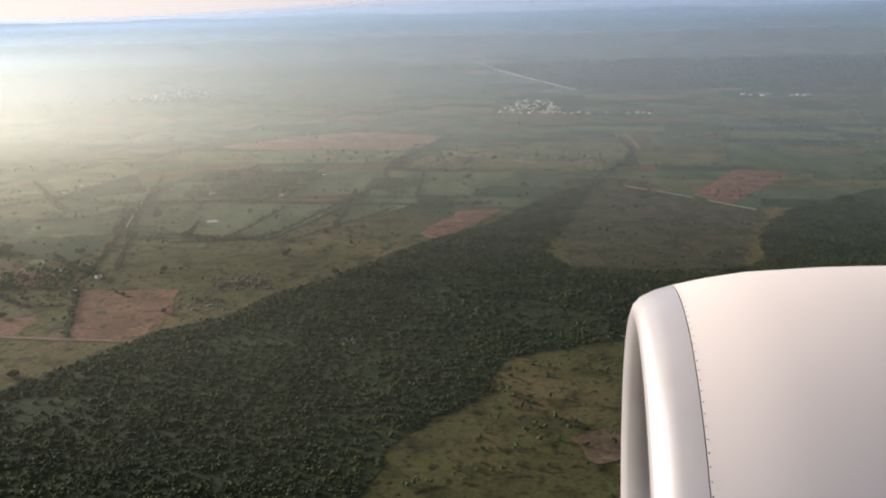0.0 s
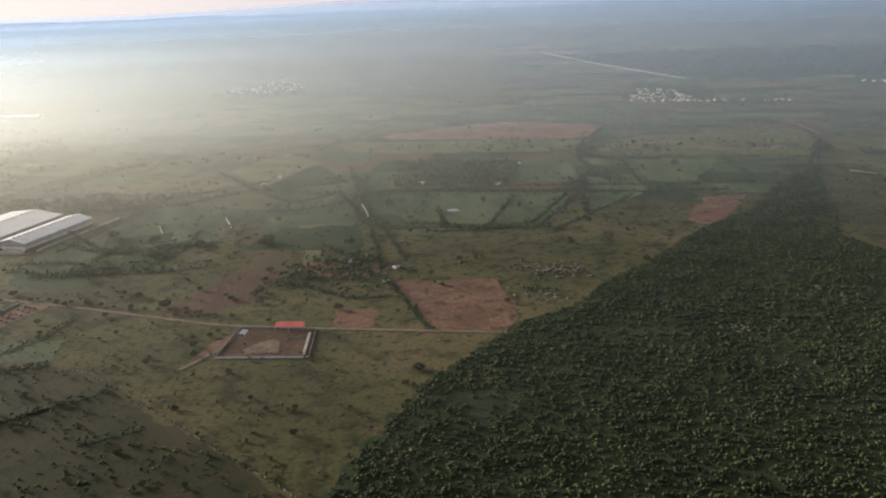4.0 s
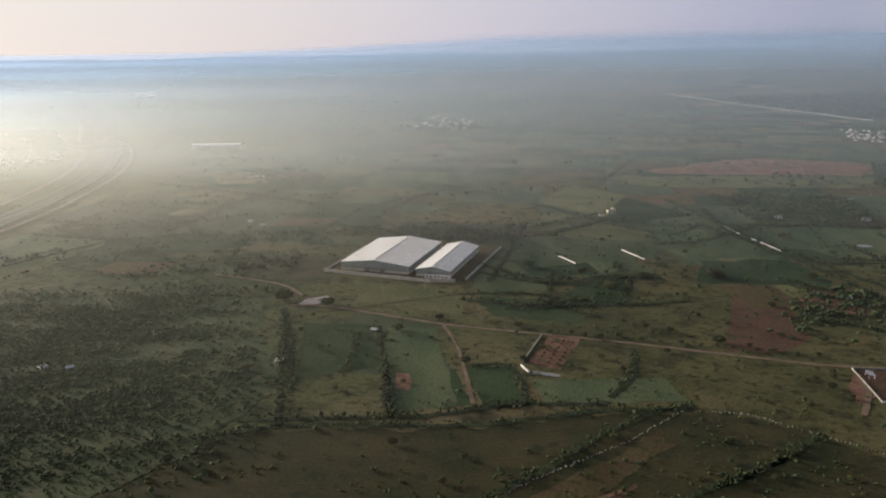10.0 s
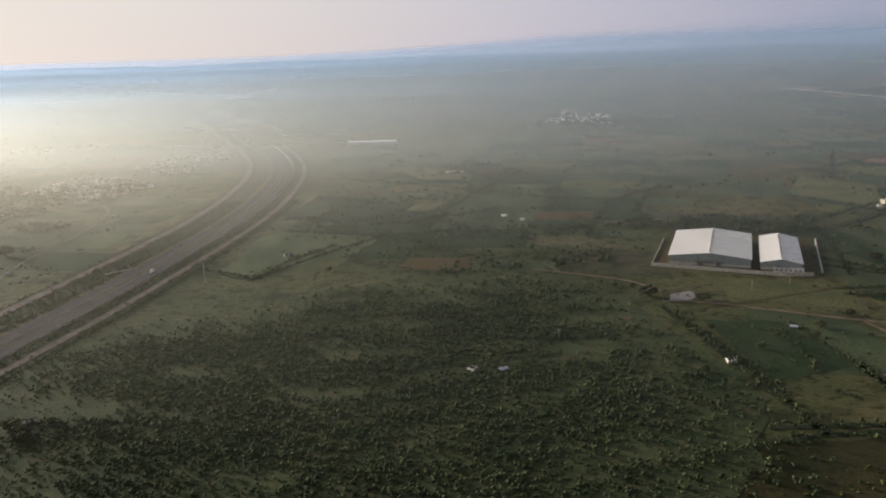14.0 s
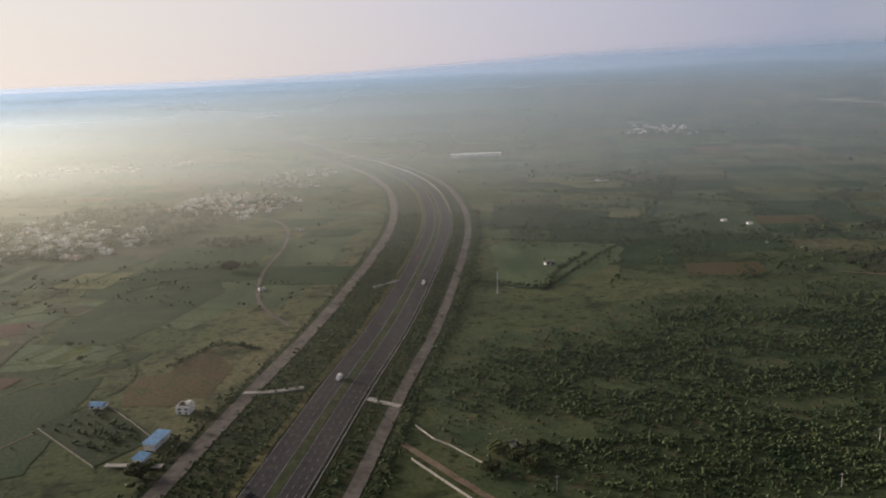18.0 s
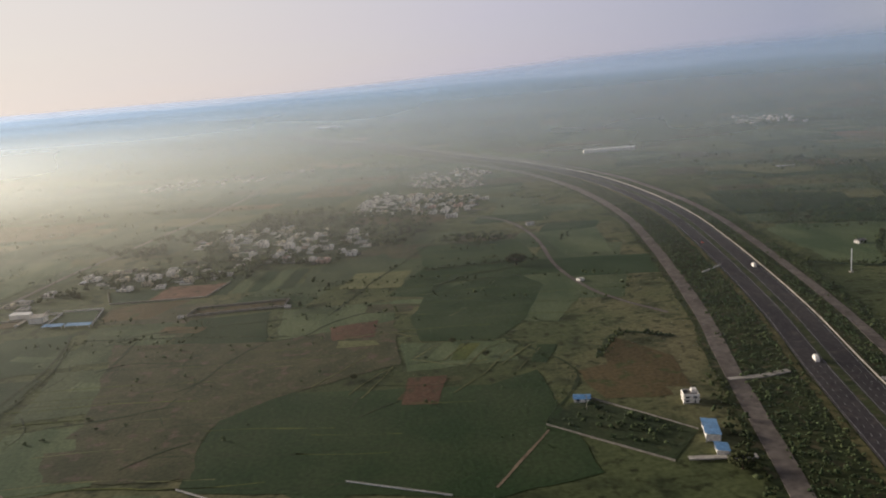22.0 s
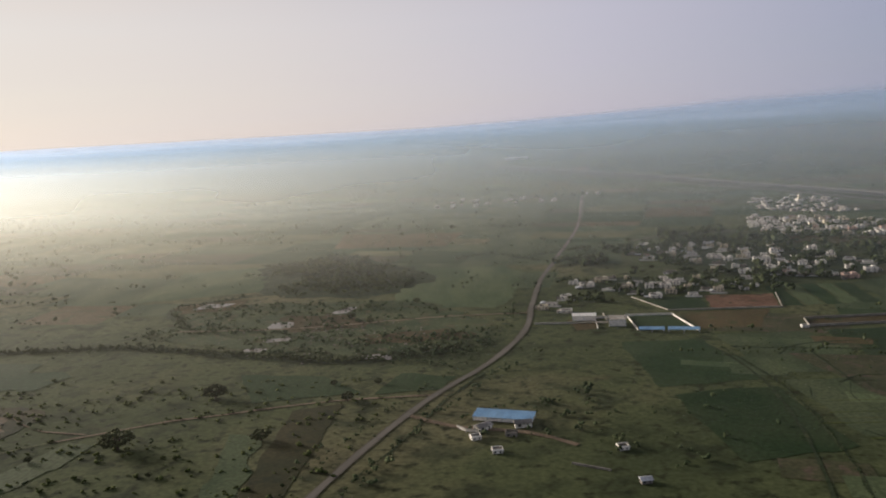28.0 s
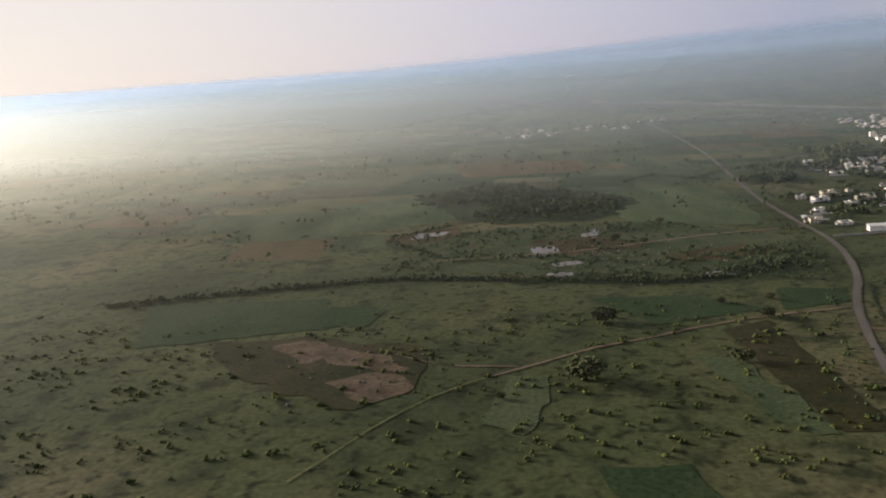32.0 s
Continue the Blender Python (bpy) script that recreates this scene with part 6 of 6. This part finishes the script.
# ---- warehouses ----
def warehouse(x, y, turn, w, length, eave, ridge, label, offices):
    e = thing("warehouse", label, "warehouse", pose(x, y, 0.05, 0, 0, turn), "steel warehouses")
    t = 0.2
    plinth = joined([box_data(0, 0, 0, w, t, 1.3), box_data(0, length - t, 0, w, length, 1.3), box_data(0, t, 0, t, length - t, 1.3), box_data(w - t, t, 0, w, length - t, 1.3)])
    part("plinth_wall", mesh_of("plinth_wall", *plinth, CREAM), e, "cream lower wall")
    def gable(y0, y1):
        v = [(0.05, y0, 1.3), (w - 0.05, y0, 1.3), (w - 0.05, y0, eave), (w / 2, y0, ridge - 0.12), (0.05, y0, eave)]
        v += [(a, y1, c) for a, _, c in v]
        return v, [(0, 1, 2, 3, 4), (9, 8, 7, 6, 5)] + [(i, 5 + i, 5 + (i + 1) % 5, (i + 1) % 5) for i in range(5)]
    part("gable_wall", mesh_of("gable_wall", *gable(0.05, 0.2), GREENSHEET), e, "grey-green sheet gable")
    part("gable_wall", mesh_of("gable_wall", *gable(length - 0.2, length - 0.05), GREENSHEET), e, "grey-green sheet gable")
    part("side_wall", block("side_wall", (0.05, 0.2, 1.3, 0.2, length - 0.2, eave), GREENSHEET, 0.01), e, "grey-green sheet side")
    part("side_wall", block("side_wall", (w - 0.2, 0.2, 1.3, w - 0.05, length - 0.2, eave), GREENSHEET, 0.01), e, "grey-green sheet side")
    n = 18
    for side in (0, 1):
        x0, x1 = (-0.4, w / 2 - 0.02) if side == 0 else (w + 0.4, w / 2 + 0.02)
        step = length / n
        z0 = eave - 0.4 * (ridge - eave) / (w / 2)
        v = [(x0, 0.02, z0), (x1, 0.02, ridge), (x1, step - 0.02, ridge), (x0, step - 0.02, z0)]
        v = v + [(a, b, c + 0.09) for a, b, c in v]
        f = [(0, 1, 2, 3), (7, 6, 5, 4), (0, 4, 5, 1), (1, 5, 6, 2), (2, 6, 7, 3), (3, 7, 4, 0)]
        panel = mesh_of("roof_panel", v, f, STEEL)
        for i in range(n):
            part("roof_panel", panel, e, at=pose(0, i * step - 0.3 + 0.6 * i / (n - 1), 0.004 * (i % 2)))
    vent = block("ridge_vent", (-0.35, 0, 0, 0.35, 1.5, 0.35), GREYWALL, 0.08)
    for i in range(14):
        part("ridge_vent", vent, e, "grey ridge vent", at=pose(w / 2, 2 + i * (length - 4) / 14, ridge - 0.02))
    for i in range(2):
        part("loading_door", block("loading_door", (w * (0.36 + 0.22 * i), -0.06, 0, w * (0.36 + 0.22 * i) + 2.4, 0.04, 2.2), GREYWALL, 0.02), e, "grey roller door")
    part("canopy", block("canopy", (w * 0.33, -2.0, 2.3, w * 0.66, 0.04, 2.45), ROOFSLAB, 0.03), e, "flat loading canopy")
    if offices:
        office = part("office", block("office", (w * 0.3, -2.2, 0, w + 0.6, -0.02, 1.9), WHITEWASH, 0.05), e, "white office annexe")
        for i in range(6):
            part("window", block("window", (w * 0.36 + i * 1.9, -2.26, 0.8, w * 0.36 + i * 1.9 + 0.9, -2.18, 1.4), DARKGLASS, 0.02), office, "dark office window")


warehouse(-407.5, 438.5, -19.5, 35.5, 50, 4.2, 6.2, "large white-roofed steel warehouse with a low gable", False)
warehouse(-370.5, 424.5, -19.5, 17.0, 50, 3.6, 5.4, "narrower white-roofed steel warehouse with offices", True)
wall([(-416, 436), (-364, 413.5), (-352, 413)], 1.5, 0.5, CREAM, "cream compound wall before the warehouses")
wall([(-416, 436), (-398, 484)], 0.8, 0.3, KERB, "grey compound wall beside the warehouse")
wall([(-347, 416), (-325, 474)], 0.9, 0.5, KERB, "pale compound wall behind a warehouse lane")
field(BROWN, "bare earth yard round the warehouses", (-414, 437), (-350, 414), (-326, 478), (-388, 500), ragged=0.2)


# ---- yards and sheds ----
def shed(x, y, turn, w, d, h, material, label, closed=False):
    e = thing("shed", label, "shed", pose(x, y, 0.1, 0, 0, turn), "sheet-roofed sheds")
    if closed:
        part("wall", block("wall", (-w / 2 + 0.2, -d / 2 + 0.2, 0, w / 2 - 0.2, d / 2 - 0.2, h - 0.02), WHITEWASH, 0.02), e, "plain rendered walls")
    n = max(2, int(w / 4) + 1)
    post = block("post", (-0.08, -0.08, -0.1, 0.08, 0.08, h), TIN, 0.01)
    for i in range(n):
        for s in (-1, 1):
            part("post", post, e, at=pose(-w / 2 + 0.1 + i * (w - 0.2) / (n - 1), s * (d / 2 - 0.1), 0))
    k = 8
    for i in range(k):
        x0, x1 = -w / 2 - 0.2 + i * (w + 0.4) / k, -w / 2 - 0.2 + (i + 1) * (w + 0.4) / k - 0.02
        v = [(x0, -d / 2 - 0.2, h), (x1, -d / 2 - 0.2, h), (x1, d / 2 + 0.2, h + 0.35), (x0, d / 2 + 0.2, h + 0.35)]
        v += [(a, b, c + 0.06) for a, b, c in v]
        part("roof_sheet", mesh_of("roof_sheet", v, [(3, 2, 1, 0), (4, 5, 6, 7), (0, 1, 5, 4), (1, 2, 6, 5), (2, 3, 7, 6), (3, 0, 4, 7)], material), e, "corrugated roof sheet")
    return e


shed(-203, 300.5, -4, 10.5, 4.0, 1.9, REDSHEET, "open shed with a red sheet roof in the yard")
shed(-219.5, 297, 78, 3.5, 2.0, 1.2, TIN, "small tin shed in the yard corner")
shed(-997.5, 371, -15, 16, 5.2, 1.1, BLUE, "long farm shed with a blue sheet roof", True)
shed(-942.3, 453.6, -9, 8.6, 2.6, 0.9, BLUE, "low open shed with a blue sheet roof by a walled yard")
shed(-931.2, 451.9, -9, 10.8, 2.6, 0.9, BLUE, "low open shed with a blue sheet roof by a walled yard")
shed(-722.5, 303.5, 78, 8.4, 3.4, 1.8, BLUE, "blue sheet-roofed shed beside the service road", True)
shed(-723.5, 294, 78, 4, 2.8, 1.3, BLUE, "small white lean-to with a blue roof", True)
shed(-590, 925, -3, 52, 7, 3.0, STEEL, "long low white poultry shed far across fields", True)
shed(-953, 464.5, -6, 6.2, 5, 2.6, KERB, "pale flat-roofed workshop by the village", True)
shed(-964.5, 473.5, -6, 9, 3.2, 2.0, STEEL, "white sheet-roofed shed by the village", True)
shed(-948, 1760, 0, 44, 10, 3.5, STEEL, "long far white shed standing in haze", True)
field(SOILRED, "trodden red-brown works yard", (-225, 279), (-194, 276), (-194, 298), (-221, 303), ragged=0.2)
field(DIRT, "pale sand spread in the works yard", (-220, 280), (-204, 281), (-203, 287), (-210, 293), ragged=3)
field(RED, "worn red ground at the yard gate", (-230, 290), (-224, 300), (-226, 282), (-234, 276), ragged=2)
field(UNDER, "dark weedy farmyard between walls", (-760, 318.5), (-749, 331), (-734.5, 318.8), (-724, 306.8), (-735, 292.5), ragged=0.6)
field(LUSH, "green lawn in a walled yard", (-947, 477), (-931, 476), (-927, 454), (-946, 456), ragged=0.3)
field(BROWN, "brown ground of a long enclosure", (-886, 453), (-848, 454), (-847, 463), (-884, 462), ragged=0.2)
for i in range(7):
    for j in range(3):
        s, t = (i + 0.7) / 7.6, (j + 0.6) / 3.2
        tree(-329 + 11 * s + 9.5 * t, 316 + 25 * s - 6 * t, 0.45, 0)


def rocks(name, label, cx, cy, spread, count, big):
    v, f = [], []
    for _ in range(count):
        x, y, r = cx + rs.normal() * spread, cy + rs.normal() * spread * 0.7, rs.uniform(0.15, 1) ** 2 * big
        n = len(v)
        v += [tuple(c * r * rs.uniform(0.75, 1.25) + o for c, o in zip(p * (1, 1, 0.6), (x, y, r * 0.3))) for p in ICO_V]
        f += [tuple(int(i) + n for i in q) for q in ICO_F]
    tagged(new(name, mesh_of(name, v, f, ROCK)), label, "rocks", kind="stuff")


rocks("rocks", "pale boulders and rubble on a scrubby knoll", -94, 352, 7, 150, 1.1)
rocks("rocks", "pale boulders and rubble on a scrubby knoll", -106, 324, 7, 90, 0.8)
rocks("rocks", "white rubble heaps in the works yard", -199, 292, 1.8, 60, 0.7)
rocks("rocks", "dark scrap heaps in the works yard", -208, 280, 3.5, 50, 0.6)
rocks("rocks", "pale stones in a forest clearing", -40, 283, 3, 50, 0.9)
rocks("rocks", "scattered spoil among quarry pits", -1065, 465, 20, 260, 0.7)
for pts in ([(-1090, 500), (-1060, 498), (-1050, 478), (-1085, 470)], [(-1050, 462), (-1020, 470), (-1005, 455), (-1045, 448)], [(-1150, 528), (-1118, 540), (-1112, 520), (-1140, 512)]):
    field(BROWN, "bare brown spoil ground among quarry pits", *pts, ragged=4)
rocks("rocks", "scattered stones beside bare earth", -1155, 385, 14, 90, 0.7)
rocks("rocks", "pale rubble beside the country road", -1034, 326, 1.5, 24, 0.5)
rocks("rocks", "pale ruin stones on bare ground by a track", -630, 299, 3.5, 40, 0.5)
rocks("rocks", "rubble round a pond", -415, 392, 6, 60, 0.8)
for pts in ([(-1092, 478), (-1082, 480), (-1084, 490), (-1094, 488)], [(-1140, 520), (-1126, 522), (-1122, 532), (-1136, 530)], [(-1086, 458), (-1076, 460), (-1078, 464), (-1088, 463)], [(-1048, 430), (-1034, 430), (-1036, 436), (-1046, 436)], [(-1092, 446), (-1084, 446), (-1085, 451), (-1092, 450)], [(-1070, 500), (-1062, 502), (-1060, 514), (-1066, 512)], [(-422, 384), (-410, 386), (-408, 398), (-418, 394)], [(-512, 722), (-496, 724), (-498, 730), (-512, 729)]):
    field(WATER, "shallow pale pond in an old pit", *pts, ragged=2.5)


# ---- vehicles ----
def vehicle(x, y, turn, length, w, h, material, label, category):
    e = thing(category, label, category, pose(x, y, 0.64, 0, 0, turn), "vehicles on the highway")
    part("body", block("body", (-w / 2, -length / 2, 0.18, w / 2, length / 2, h * 0.62), material, 0.06), e)
    cab = box_data(-w * 0.44, -length * 0.28, h * 0.6, w * 0.44, length * 0.3, h, 0.12)
    part("cabin", mesh_of("cabin", *cab, DARKGLASS if category == "car" else material), e)
    for sx in (-1, 1):
        for sy in (-0.32, 0.32):
            bm = bmesh.new()
            bmesh.ops.create_cone(bm, cap_ends=True, segments=12, radius1=0.19, radius2=0.19, depth=0.14, matrix=pose(sx * w * 0.45, sy * length, 0.19, 0, 90, 0))
            me = bpy.data.meshes.new("wheel")
            bm.to_mesh(me)
            bm.free()
            me.materials.append(DARK)
            part("wheel", me, e, "black wheel")


for i, off, kind in ((46, 4.5, 1), (52, -5.5, 0), (29, -4.5, 0), (33, 6.5, 0), (60, -3.5, 1), (72, 5.0, 1), (78, -5, 0)):
    p, n = centre[i], normals_of(centre)[i]
    a = math.degrees(math.atan2(-(centre[i + 1] - p).x, (centre[i + 1] - p).y))
    q = p + n * off
    if kind:
        vehicle(q.x, q.y, a, 3.4, 1.2, 1.6, WHITEWASH, "white goods van on the carriageway", "van")
    else:
        vehicle(q.x, q.y, a, 2.1, 0.9, 0.75, (REDSHEET, DARK, WHITEWASH)[i % 3], "small car on the carriageway", "car")
pole_mesh = block("pole", (-0.07, -0.07, -0.1, 0.07, 0.07, 4.2), KERB, 0.01)
arm_mesh = block("cross_arm", (-0.6, -0.04, 3.8, 0.6, 0.04, 3.92), KERB, 0.01)
for x, y in ((-640, 300), (-622, 268), (-606, 250), (-590, 232), (-560, 262), (-540, 282), (-520, 300), (-470, 346), (-440, 372), (-385, 395), (-366, 404), (-748, 324)):
    e = thing("utility_pole", "slim grey concrete utility pole", "pole", pose(x, y, 0), "utility poles")
    part("pole", pole_mesh, e)
    part("cross_arm", arm_mesh, e)

# ---- the aircraft's engine, placed and scaled to fit the camera's view where the flight begins ----
ENGINE_PAINT = surf("white_engine_paint", (0.82, 0.73, 0.66), (0.86, 0.77, 0.70), 0.5, rough=0.5)
LIP_METAL = surf("brushed_lip", (0.60, 0.56, 0.55), (0.66, 0.62, 0.61), 2.0, rough=0.35, metal=0.55)


def turned(name, profile, material, seg=96):
    v, f = [], []
    for s, r in profile:
        v += [(s, r * math.cos(2 * math.pi * i / seg), r * math.sin(2 * math.pi * i / seg)) for i in range(seg)]
    for j in range(len(profile) - 1):
        f += [(j * seg + i, j * seg + (i + 1) % seg, (j + 1) * seg + (i + 1) % seg, (j + 1) * seg + i) for i in range(seg)]
    return mesh_of(name, v, f, material, True)


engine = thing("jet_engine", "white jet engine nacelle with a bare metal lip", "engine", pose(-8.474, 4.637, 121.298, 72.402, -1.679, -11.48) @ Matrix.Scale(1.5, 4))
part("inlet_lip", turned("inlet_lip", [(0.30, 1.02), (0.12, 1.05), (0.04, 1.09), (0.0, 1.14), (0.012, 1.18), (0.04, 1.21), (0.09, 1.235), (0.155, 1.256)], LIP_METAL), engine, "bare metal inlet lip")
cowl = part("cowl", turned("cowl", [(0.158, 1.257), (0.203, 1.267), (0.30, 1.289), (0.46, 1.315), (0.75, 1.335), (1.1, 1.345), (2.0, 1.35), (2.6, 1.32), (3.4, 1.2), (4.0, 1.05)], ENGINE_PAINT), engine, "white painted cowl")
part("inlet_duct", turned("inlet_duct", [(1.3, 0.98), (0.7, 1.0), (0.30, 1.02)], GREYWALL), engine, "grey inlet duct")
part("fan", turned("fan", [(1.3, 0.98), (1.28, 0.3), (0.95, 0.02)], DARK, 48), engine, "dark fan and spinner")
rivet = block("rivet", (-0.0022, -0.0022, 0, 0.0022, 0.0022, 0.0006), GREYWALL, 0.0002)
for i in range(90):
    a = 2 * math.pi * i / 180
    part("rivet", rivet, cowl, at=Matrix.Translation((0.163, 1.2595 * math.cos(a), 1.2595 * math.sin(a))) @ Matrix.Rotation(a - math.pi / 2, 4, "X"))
